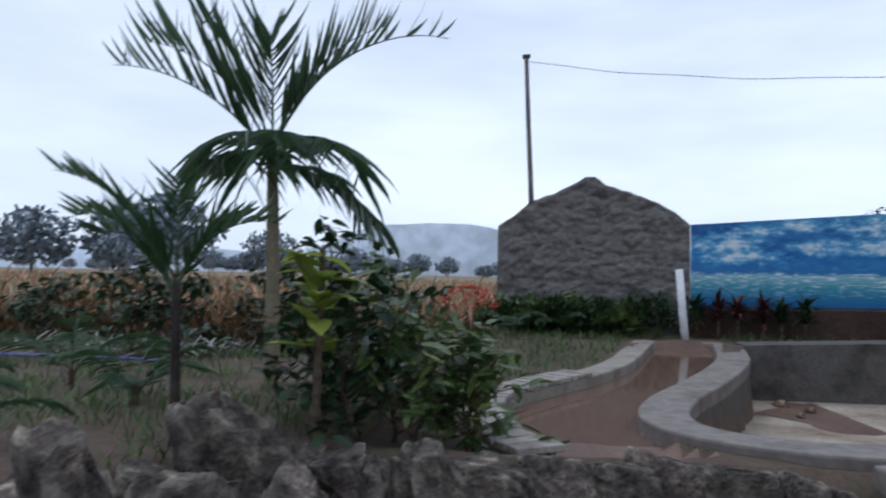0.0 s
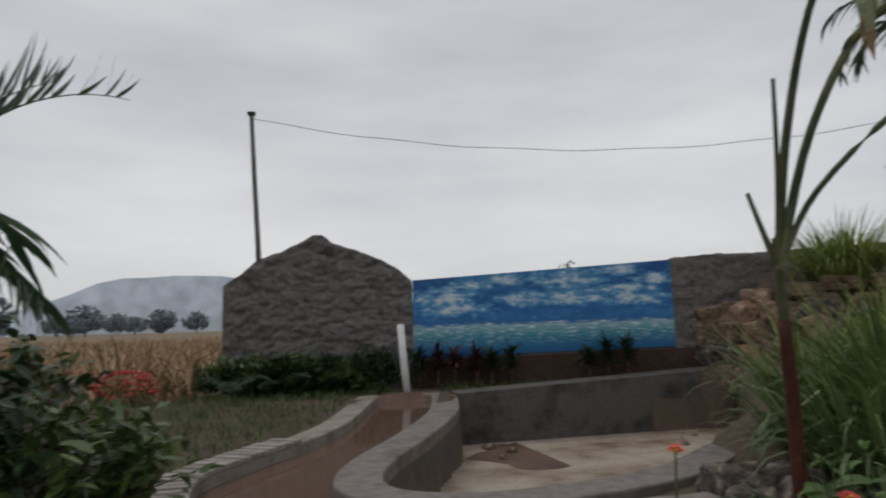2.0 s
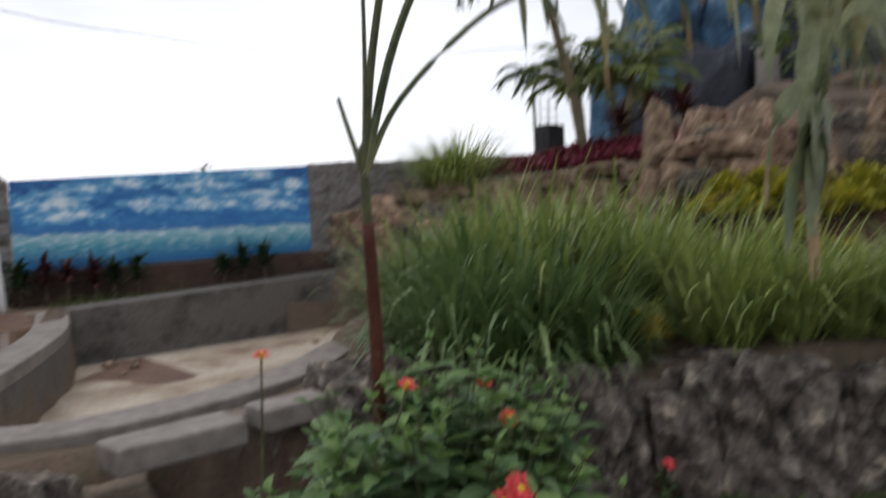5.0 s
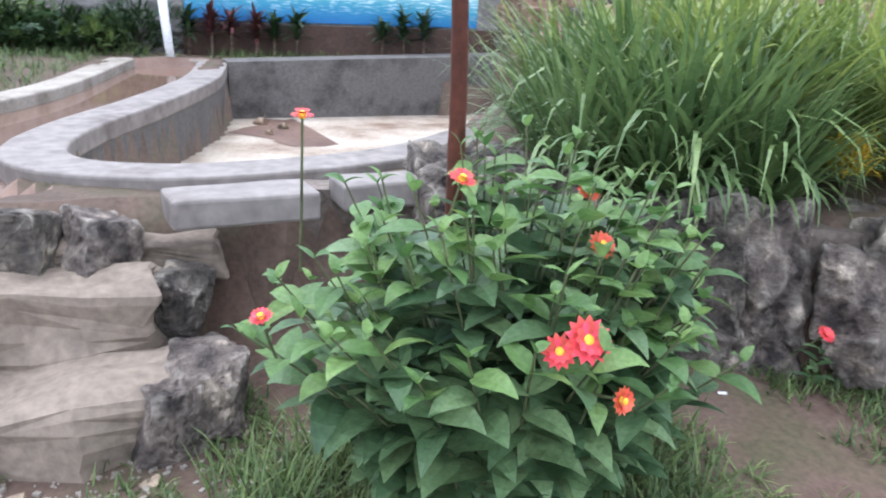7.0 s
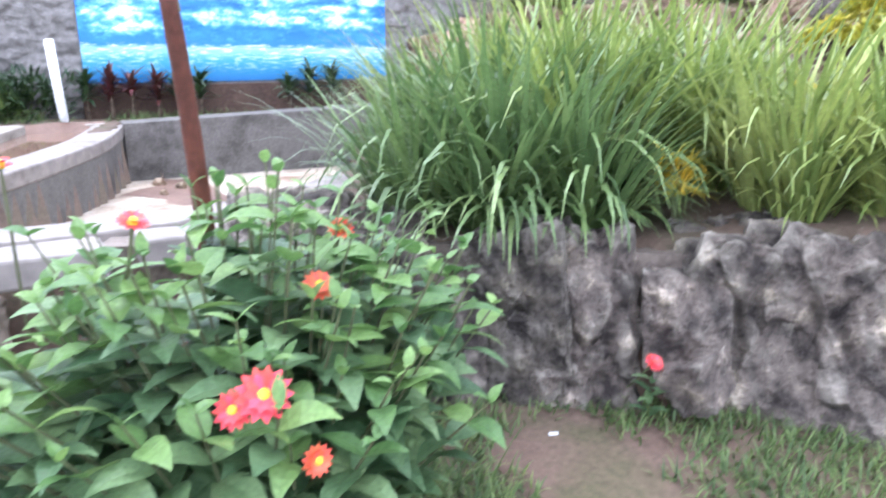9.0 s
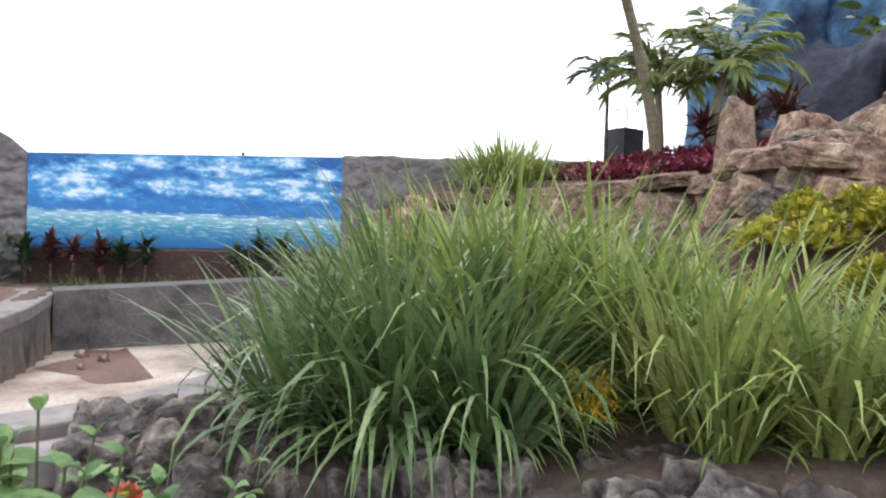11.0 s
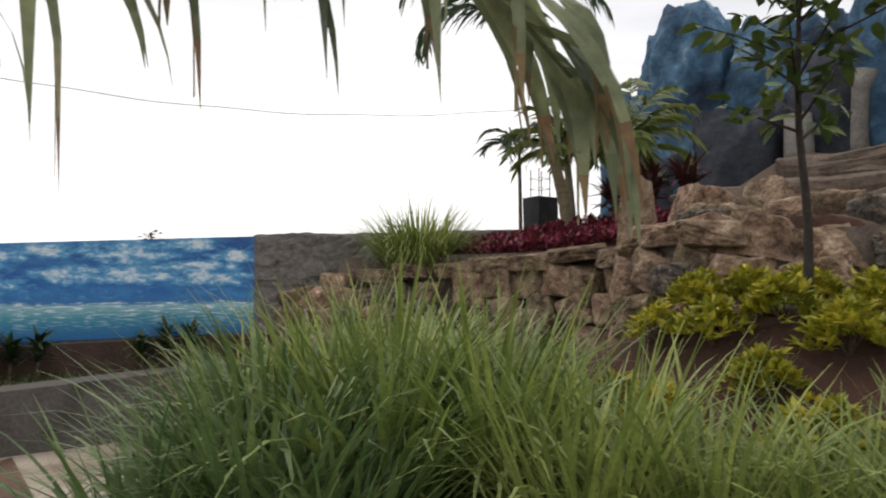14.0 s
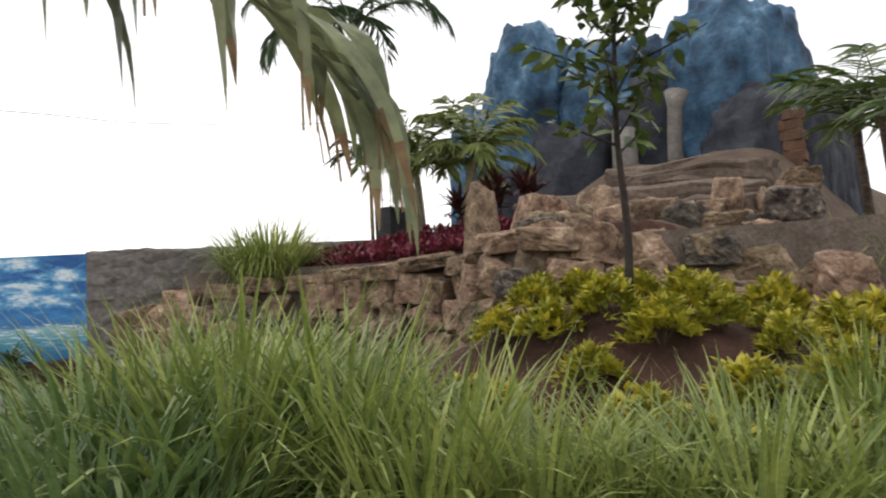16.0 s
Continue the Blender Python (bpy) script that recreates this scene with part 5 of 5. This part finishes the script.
def ragged_leaf(rows, seed, count, start, length, width, lift, radius=0.013, end=1.0, gather=0.9):
    """A coconut leaf: a rachis with broad leaflets that rise, fold over and hang, torn and dry at their ends."""
    rr = random.Random(seed)
    line = yrel(rows)
    sh, dry = Shape(), Shape()
    n = len(line)
    sh.tube(line, [radius * (1 - 0.75 * i / (n - 1)) for i in range(n)], 6)
    for i in range(count):
        t = start + (0.995 - start) * (i + rr.uniform(-0.25, 0.25)) / (count - 1)
        t = min(max(t, start), 0.995)
        p = along(line, t)
        d = (along(line, min(1, t + 0.03)) - along(line, max(0, t - 0.03))).normalized()
        out = d.cross(Vector((0, 0, 1)))
        out = out.normalized() if out.length > 0.2 else Vector((0.92, 0.39, 0))
        for sgn in (-1, 1):
            l = length * (0.62 + 0.5 * math.sin(math.pi * min(1.0, 0.15 + 0.75 * t))) * rr.uniform(0.5, 1.35) * (1 + (end - 1) * max(0.0, t * 2 - 1))
            w0 = width * rr.uniform(0.65, 1.2)
            ahead = 0.25 + 0.55 * t + rr.uniform(-0.15, 0.15)
            dirn = (out * sgn * rr.uniform(0.35, 0.95) * (1 - gather * t * t) + d * ahead * (1 + gather * t * t) + Vector((0, 0, lift * rr.uniform(0.1, 1.7)))).normalized()
            twist = rr.uniform(-1.5, 1.5)
            fall = rr.uniform(1.4, 3.2)
            pts, sides, widths = [], [], []
            pos = p.copy()
            for k in range(10):
                u = k / 9
                dd = (dirn * max(0.0, 1 - fall * 0.62 * u) + Vector((0, 0, -1)) * fall * u ** 1.2 + d * 0.12 * u).normalized()
                face = d - dd * d.dot(dd)
                face = face.normalized() if face.length > 0.1 else dd.orthogonal().normalized()
                nrm = dd.cross(face)
                sides.append((face * math.cos(twist * u) + nrm * math.sin(twist * u)).normalized())
                pts.append(pos.copy())
                widths.append(w0 * max(0.05, min(1.0, 0.45 + 1.6 * u) * (1 - u ** 3.2)))
                pos = pos + dd * (l / 9)
            sh.strip(pts[:8], widths[:8], sides[:8], 0.14)
            if rr.random() < 0.4:
                dry.strip(pts[7:], widths[7:], sides[7:], 0.0)
                off = sides[6] * widths[6] * 0.32
                dry.strip([pts[6] - off, pts[7] - off * 1.3, pts[8] - off * 1.6 + Vector((0, 0, -0.03))], [widths[6] * 0.3, widths[7] * 0.3, 0.003], sides[6:9], 0.0)
            else:
                sh.strip(pts[7:], widths[7:], sides[7:], 0.0)
    leaf_part = part("frond", sh, M["coco_leaf"], yp)
    tagged(part("withered_fringe", dry, M["dry_tip"], leaf_part), "brown withered leaflet ends", kind="stuff")


ragged_leaf([FORK, (4.98, 2.58, 1.98), (5.02, 2.36, 2.24), (5.10, 2.12, 2.26), (5.13, 1.93, 2.22), (5.13, 1.72, 2.15), (5.11, 1.56, 2.06), (5.09, 1.42, 1.93), (5.05, 1.35, 1.78), (5.0, 1.33, 1.64), (4.95, 1.33, 1.54)], 5, 25, 0.20, 0.36, 0.052, 0.9, 0.016, 1.05)
ragged_leaf([FORK, (5.02, 2.62, 1.80), (5.19, 2.39, 2.04), (5.33, 2.20, 2.11), (5.49, 1.99, 2.13), (5.62, 1.83, 2.09), (5.76, 1.68, 2.02), (5.87, 1.60, 1.93), (5.93, 1.55, 1.84)], 8, 24, 0.26, 0.38, 0.024, 0.4, 0.012, 0.62, 0.3)


# ---- palms ----
def palm(name, at, height, radius, fronds, leaf_len, leaf_w, count, leaf_material, trunk_material, label, seed, lean=(0, 0), hang=0.5, rach=0.011, category="palm tree", sweep=0.75, lower=()):
    """A palm: a ringed trunk and fronds given as (heading, rise in degrees, length, bend)."""
    rr = random.Random(seed)
    e = thing(name, at, label, category)
    s = Shape()
    n = max(6, int(height / 0.07))
    pts = [Vector((lean[0] * (i / n) ** 1.5, lean[1] * (i / n) ** 1.5, -0.1 + (height + 0.1) * i / n)) for i in range(n + 1)]
    s.tube(pts, [radius * (1.15 - 0.4 * i / n) * (1.06 if i % 2 else 1.0) for i in range(n + 1)], 10)
    part("trunk", s, trunk_material, e, "", True)
    top = pts[-1]
    for k, (az, el, l, bend) in enumerate([*fronds, *lower]):
        s = Shape()
        sag = hang if k < len(fronds) else 0.6
        frond(s, curve_pts(top + Vector((0, 0, rr.uniform(-0.1, 0.02))), radians(az), radians(el), l, bend, 14, 1.3), leaf_len * rr.uniform(0.9, 1.1), count, leaf_w, sag, rach, sweep, 0.8, 0.16, rr, gaps=0.1)
        part("frond", s, leaf_material, e)
    return e


palm("areca_palm", (1.42, 5.0, 0.6), 1.5, 0.045, [(4, 66, 1.45, 1.45), (20, 74, 1.2, 1.0), (172, 62, 1.35, 1.0), (160, 74, 1.3, 0.8), (182, 50, 1.3, 0.9), (120, 84, 1.0, 0.6)],
     0.50, 0.036, 17, M["areca_leaf"], M["palm_trunk"], "feathery green areca palm with a ringed trunk", 900, (-0.05, 0), -0.75, sweep=0.55,
     lower=[(-25, 18, 0.85, 1.6), (-65, 40, 0.6, 2.4), (-118, 45, 0.6, 2.4), (35, 8, 0.75, 1.5), (-5, -15, 0.9, 0.7), (-92, 20, 0.5, 2.2), (215, 5, 0.6, 1.4)])
palm("areca_palm", (1.62, 3.46, 0.6), 0.66, 0.02, [(12, 70, 0.55, 1.6), (168, 66, 0.75, 1.5), (185, 72, 0.8, 1.2), (120, 82, 0.6, 0.6), (60, 76, 0.5, 1.2), (-140, 66, 0.4, 1.6)],
     0.24, 0.024, 14, M["areca_leaf"], M["dark_bark"], "small areca palm with a thin dark stem", 910, (-0.02, 0), -0.3, 0.007, sweep=0.5)
for i, (x, y, sc) in enumerate(((0.35, 4.6, 1.0), (2.1, 4.9, 0.8), (0.9, 3.1, 0.75), (3.35, 9.4, 0.9), (2.8, 8.9, 0.8), (1.0, 4.2, 0.8))):
    palm("palm_seedling", (x, y, on(x, y)), 0.12, 0.02, [(k * 61 + i * 20, 50 + 7 * (k % 3), 0.62 * sc, 1.5) for k in range(6)], 0.2 * sc, 0.02, 15, M["areca_leaf"], M["bark"], "young feathery palm seedling", 920 + i, (0, 0), 0.4, 0.005, "palm")
palm("leaning_palm", (11.25, 6.62, on(11.25, 6.62)), 2.25, 0.062, [(135, 30, 1.25, 2.3), (150, 55, 1.35, 2.2), (110, 45, 1.2, 2.2), (170, 20, 1.15, 2.0), (60, 60, 1.2, 1.8), (-50, 45, 1.3, 2.1), (-20, 60, 1.2, 1.8), (-80, 40, 1.3, 2.2), (200, 45, 1.25, 2.2), (20, 40, 1.1, 2.0)], 0.36, 0.03, 34, M["areca_leaf"], M["palm_trunk"], "tall leaning palm with a pale ringed trunk on the terrace", 940, (-1.2, -0.3), 0.7)
palm("terrace_palm", (11.45, 6.75, on(11.45, 6.75)), 0.95, 0.05, [(k * 40 + 5, 62 + (k * 17) % 24, 0.9, 1.35 + 0.12 * (k % 4)) for k in range(9)], 0.36, 0.05, 17, M["palm_leaf"], M["palm_trunk"], "bushy palm on the terrace beside the leaning one", 943, (0.05, 0.12), 0.5, lower=[(k * 52, 25 + (k * 13) % 25, 0.8, 1.5) for k in range(7)])
palm("terrace_palm", (11.6, 6.2, on(11.6, 6.2)), 0.95, 0.06, [(k * 40 + 25, 60 + (k * 23) % 26, 0.95, 1.3 + 0.12 * (k % 4)) for k in range(9)], 0.36, 0.05, 17, M["palm_leaf"], M["palm_trunk"], "bushy palm on the terrace", 941, (0.1, -0.1), 0.6, lower=[(k * 52 + 20, 20 + (k * 13) % 25, 0.85, 1.5) for k in range(7)])
palm("terrace_palm", (11.35, 7.55, on(11.35, 7.55)), 1.25, 0.024, [(k * 52 + 10, 35 + (k * 23) % 45, 0.6, 1.7) for k in range(9)], 0.32, 0.035, 11, M["dark_leaf"], M["bark"], "slim young palm with a thin dark stem", 942, (0.0, 0.0), 0.5, 0.007)
for i, (x, y, h) in enumerate(((12.1, 1.95, 1.2), (11.9, 1.5, 1.0), (12.4, 2.2, 1.25))):
    palm("fan_palm", (x, y, on(x, y)), h, 0.04, [(k * 45 + 12 * i, 35 + (k * 19) % 40, 0.85, 1.4) for k in range(9)], 0.42, 0.03, 16, M["mid_leaf"], M["bark"], "dark feathery palm beside the rockwork", 950 + i, (-0.1, 0.05), 0.4)

# ---- broad-leaved trees and bushes ----
def twig_tree(name, at, height, material, label, seed, branches, leaf_l, leaf_w, leaf_n, spread, first=0.35, radius=0.03, category="tree", straight=1.0, bark="bark"):
    rr = random.Random(seed)
    e = thing(name, at, label, category)
    trunk, crown = Shape(), Shape()
    n = 14
    pts = [Vector((0.04 * straight * math.sin(i * 0.7), 0.03 * straight * math.cos(i), -0.08 + (height + 0.08) * i / n)) for i in range(n + 1)]
    trunk.tube(pts, [radius * (1.1 - 0.9 * i / n) for i in range(n + 1)], 8)
    for b in range(branches):
        t = first + (1 - first) * b / branches
        p = along(pts, t)
        az, el = b * 2.4 + rr.uniform(-0.4, 0.4), rr.uniform(0.2, 0.9)
        l = spread * (1.25 - 0.75 * t) * rr.uniform(0.7, 1.15)
        q = curve_pts(p, az, el, l, rr.uniform(-0.3, 0.5), 6)
        limb = Shape()
        limb.tube(q, [radius * 0.36 * (1 - 0.12 * k) for k in range(7)], 5, False)
        part("branch", limb, M[bark], e)
        for k in range(leaf_n):
            w = along(q, rr.uniform(0.3, 1.0)) + Vector((rr.uniform(-1, 1), rr.uniform(-1, 1), rr.uniform(-1, 1))) * 0.05
            leaf(crown, w, rr.uniform(0, 6.28), rr.uniform(-0.9, 0.6), leaf_l * rr.uniform(0.6, 1.2), leaf_w * rr.uniform(0.8, 1.2), rr.uniform(0.2, 0.9), 0.1, 4, rr.uniform(-0.7, 0.7))
    part("trunk", trunk, M[bark], e, "", True)
    part("crown", crown, material, e)
    return e


twig_tree("sapling", (9.293, 2.962, on(9.293, 2.962)), 2.5, M["mid_leaf"], "young broad-leaved tree with a dark slender trunk", 81, 30, 0.14, 0.065, 13, 0.66, 0.40, 0.028, straight=0.3, bark="dark_bark")
for i, (x, y, h, lm) in enumerate(((2.05, 3.95, 0.72, "dark_leaf"), (2.35, 4.1, 0.8, "dark_leaf"), (2.6, 4.35, 0.55, "mid_leaf"), (1.95, 4.3, 0.95, "dark_leaf"), (2.25, 3.75, 0.6, "dark_leaf"), (2.5, 3.85, 0.55, "mid_leaf"), (2.75, 4.05, 0.5, "mid_leaf"), (2.2, 4.45, 0.8, "mid_leaf"))):
    twig_tree("garden_bush", (x, y, on(x, y)), h, M[lm], "leafy dark green flowering bush beside the curb", 600 + i, 16, 0.10, 0.042, 13, 0.36, 0.12, 0.014, "bush")
rosette("lime_leaf_plant", (2.15, 3.6, on(2.15, 3.6)), 24, 0.23, 0.10, M["lime_leaf"], "plant with broad lime-green leaves", "plant", 660, (-10, 50), 0.80)
rosette("lime_leaf_plant", (2.78, 3.95, on(2.78, 3.95)), 10, 0.13, 0.05, M["lime_leaf"], "plant with pale lime leaves", "plant", 661, (0, 50), 0.3)
ix = thing("ixora", (2.74, 3.95, on(2.74, 3.95)), "flowering shrub with a bright red flower cluster", "flower bush")
s = Shape()
r = random.Random(19)
for k in range(90):
    d = vec(r.uniform(0, 6.28), r.uniform(-0.5, 1.5))
    c = Vector((0, 0, 0.68)) + Vector((d.x * 0.12, d.y * 0.10, d.z * 0.07))
    for j in range(4):
        leaf(s, c, j * 1.57 + r.uniform(0, 1), 0.4, 0.026, 0.014, 0.3, 0.05, 2)
part("flower_cluster", s, M["petal"], ix)
s = Shape()
s.tube(V3([(0, 0, -0.05), (0.02, 0, 0.3), (0, 0, 0.6)]), [0.012, 0.009, 0.006], 6)
part("stem", s, M["bark"], ix)
s = Shape()
for k in range(60):
    leaf(s, (r.uniform(-0.12, 0.12), r.uniform(-0.12, 0.12), r.uniform(0.2, 0.55)), r.uniform(0, 6.28), r.uniform(0, 0.9), 0.11, 0.05, 0.6)
part("foliage", s, M["mid_leaf"], ix)
for i, (x, y, h) in enumerate(((-0.1, 6.6, 0.62), (0.55, 7.2, 0.78), (1.0, 7.6, 0.6), (-0.35, 6.3, 0.7), (-1.7, 7.0, 0.5))):
    twig_tree("dark_shrub", (x, y, on(x, y)), h, M["dark_leaf"], "dark dense shrub before the corn field", 700 + i, 22, 0.11, 0.045, 16, 0.55, 0.15, 0.02, "shrub")

# ---- ground cover: lawn grass, weeds, corn field, litter ----
r = random.Random(41)
s = Shape()
for i in range(42000):
    x, y = r.uniform(3.6, 8.2), r.uniform(1.2, 3.2)
    if y - interp(WALL, x) > -0.02 or noise.noise(Vector((x * 1.6, y * 1.6, 4))) + noise.noise(Vector((x * 6, y * 6, 7))) * 0.5 < -0.38 + r.uniform(-0.18, 0.18) + (0.35 if 5.7 < x < 6.3 and y > 2.3 else 0) + (0.5 if x < 4.3 and y > 2.5 else 0):
        continue
    blade(s, (x, y, on(x, y) - 0.005), r.uniform(0, 6.28), r.uniform(0.5, 1.4), r.uniform(0.04, 0.10), 0.008, r.uniform(0.4, 1.6), 3, r=r)
for i in range(1500):
    a = r.uniform(0, 6.28)
    x, y = 4.9 + math.cos(a) * 0.62 * r.uniform(0.6, 1.15), 2.42 + math.sin(a) * 0.45 * r.uniform(0.6, 1.2)
    blade(s, (x, y, on(x, y) - 0.005), r.uniform(0, 6.28), r.uniform(0.7, 1.4), r.uniform(0.12, 0.30), 0.007, r.uniform(0.4, 1.5), 5, r=r)
obj("lawn_grass", s.mesh("lawn_grass", M["lawn_blade"]), label="patchy short grass on bare soil", category="grass", kind="stuff")
s = Shape()
for i in range(42000):
    x, y = r.uniform(-3.0, 9.2), r.uniform(2.8, 10.0)
    if x > 5.2 and y < 8.95 or inside(BASIN, x, y) or inside(DEEP, x, y) or seg_dist(CURB, x, y)[0] < 0.16 or y - interp(WALL, x) < 0.2 or x < 5.3 and y < 8.9 and 3.7 < y and x > interp([(yy, xx) for xx, yy in CURB], y) - 0.15 or 2.6 < x < 5.3 and y <= 4.4 or y > 9.9 and x > 5:
        continue
    if noise.noise(Vector((x * 1.1, y * 1.1, 9))) < (-0.5 if 2.2 < x < 4.6 and y > 5.5 else -0.12):
        continue
    blade(s, (x, y, on(x, y) - 0.005), r.uniform(0, 6.28), r.uniform(0.6, 1.4), r.uniform(0.05, 0.17), 0.009, r.uniform(0.4, 1.6), 4, r=r)
obj("weeds", s.mesh("weeds", M["lawn_blade"]), label="green weeds and rough grass round the pool", category="grass", kind="stuff")
s = Shape()
for i in range(7000):
    y = 7.6 + 60 * r.random() ** 2.0
    x = r.uniform(-1.0 - y * 0.75, 2.3 + max(0, y - 12) * 0.15)
    if y < 9 and x > 0.6:
        continue
    h = r.uniform(0.35, 0.75)
    z = on(x, y)
    for k in range(4):
        blade(s, (x, y, z + h * 0.25 * k * 0.6), r.uniform(0, 6.28), r.uniform(0.5, 1.5), h * r.uniform(0.5, 0.9), 0.05, r.uniform(0.6, 2.2), 3, r=r)
obj("corn_field", s.mesh("corn_field", M["corn"]), label="field of dry straw-coloured maize stalks", category="crop field", kind="stuff")
s = Shape()
for i in range(220):
    x, y = r.uniform(-1.2, 0.6), r.uniform(6.0, 7.0)
    blade(s, (x, y, on(x, y) + r.uniform(0, 0.12)), r.uniform(0, 6.28), r.uniform(0.0, 0.9), r.uniform(0.08, 0.25), 0.025, r.uniform(0, 1.5), 3, r=r)
obj("dry_litter", s.mesh("litter", M["white_scrap"]), label="heap of pale dry husks and scraps", category="litter", kind="stuff")
s = Shape()
s.tube(smooth_line(V3([(-3.0, 5.6, 0.66), (-1.2, 5.7, 0.67), (0.0, 5.75, 0.67), (0.5, 5.6, 0.66)]), 5), [0.014] * 16, 8)
obj("hose", s.mesh("hose", M["blue_pipe"]), label="blue plastic hose lying on the ground", category="hose")
# white cigarette butt lying on the soil
s = Shape()
s.tube(V3([(5.995, 2.615, 0.045), (6.02, 2.60, 0.047)]), [0.006, 0.006], 8)
obj("paper_scrap", s.mesh("paper_scrap", M["white_pipe"]), label="small white cigarette butt on the soil", category="litter")
s = Shape()
for i in range(2600):
    x, y = r.uniform(3.0, 4.7), r.uniform(1.9, 3.05)
    if y - interp(WALL, x) > -0.05 or r.random() < 0.5 * (x - 3.6):
        continue
    w = r.uniform(0.004, 0.014)
    s.box((x, y, on(x, y) + w * 0.2), (w * r.uniform(0.8, 1.8), w, w * 0.8), r.uniform(0, 3.1))
obj("gravel", s.mesh("gravel", M["curb"]), label="fine grey gravel scattered at the foot of the steps", category="gravel", kind="stuff")
PEB = rock_set(M["brown_rock"], (91, 92, 93), level=1, rough=0.08)
for i in range(60):
    x, y = r.uniform(3.3, 4.6), r.uniform(2.3, 3.0)
    obj("pebble", PEB[i % 3], None, pose(x, y, on(x, y), 0, 0, r.uniform(0, 360)) @ Matrix.Scale(r.uniform(0.02, 0.06), 4), "small brown pebble at the foot of the steps", "stone", "pebbles by the steps")
for x, y in ((5.55, 8.2), (5.7, 7.9), (7.9, 8.1), (8.1, 8.3), (7.5, 7.6), (5.5, 7.6)):
    obj("pebble", PEB[0], None, pose(x, y, 0.15, 0, 0, x * 70) @ Matrix.Scale(r.uniform(0.06, 0.12), 4), "brown clod on the pool floor", "stone", "clods in the pool")

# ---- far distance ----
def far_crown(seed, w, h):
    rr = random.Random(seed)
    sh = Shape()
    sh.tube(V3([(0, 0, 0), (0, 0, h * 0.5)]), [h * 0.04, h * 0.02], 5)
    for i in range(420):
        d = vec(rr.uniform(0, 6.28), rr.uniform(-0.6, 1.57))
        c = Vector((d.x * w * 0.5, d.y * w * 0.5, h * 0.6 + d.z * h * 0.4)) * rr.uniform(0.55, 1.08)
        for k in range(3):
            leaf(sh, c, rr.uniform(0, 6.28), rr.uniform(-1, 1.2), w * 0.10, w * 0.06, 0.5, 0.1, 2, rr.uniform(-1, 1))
    return sh.mesh("crown", M["hazed_tree"])


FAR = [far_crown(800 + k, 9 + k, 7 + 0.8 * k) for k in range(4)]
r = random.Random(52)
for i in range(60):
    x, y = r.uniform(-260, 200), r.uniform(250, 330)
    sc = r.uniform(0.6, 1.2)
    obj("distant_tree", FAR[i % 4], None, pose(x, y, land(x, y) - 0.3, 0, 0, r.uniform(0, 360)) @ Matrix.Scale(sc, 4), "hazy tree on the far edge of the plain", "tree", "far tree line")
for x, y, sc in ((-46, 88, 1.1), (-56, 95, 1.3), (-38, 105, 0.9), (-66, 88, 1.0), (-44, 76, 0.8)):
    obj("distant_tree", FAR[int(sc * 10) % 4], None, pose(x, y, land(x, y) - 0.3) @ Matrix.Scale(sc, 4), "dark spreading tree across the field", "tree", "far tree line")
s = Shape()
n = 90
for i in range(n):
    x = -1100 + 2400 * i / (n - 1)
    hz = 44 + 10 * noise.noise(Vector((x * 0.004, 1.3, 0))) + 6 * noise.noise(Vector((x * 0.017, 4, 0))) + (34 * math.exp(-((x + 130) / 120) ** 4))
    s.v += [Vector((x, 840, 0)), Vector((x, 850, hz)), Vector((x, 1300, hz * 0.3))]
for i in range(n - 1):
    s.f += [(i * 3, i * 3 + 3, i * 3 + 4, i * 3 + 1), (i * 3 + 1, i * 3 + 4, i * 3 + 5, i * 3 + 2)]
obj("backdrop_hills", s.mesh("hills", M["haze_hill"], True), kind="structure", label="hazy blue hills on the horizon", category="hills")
e = twig_tree("roadside_tree", (7.6, 10.6, 0.6), 1.82, M["dark_leaf"], "small plant showing above the boundary wall", 820, 9, 0.10, 0.04, 6, 0.22, 0.86, 0.012, "tree")
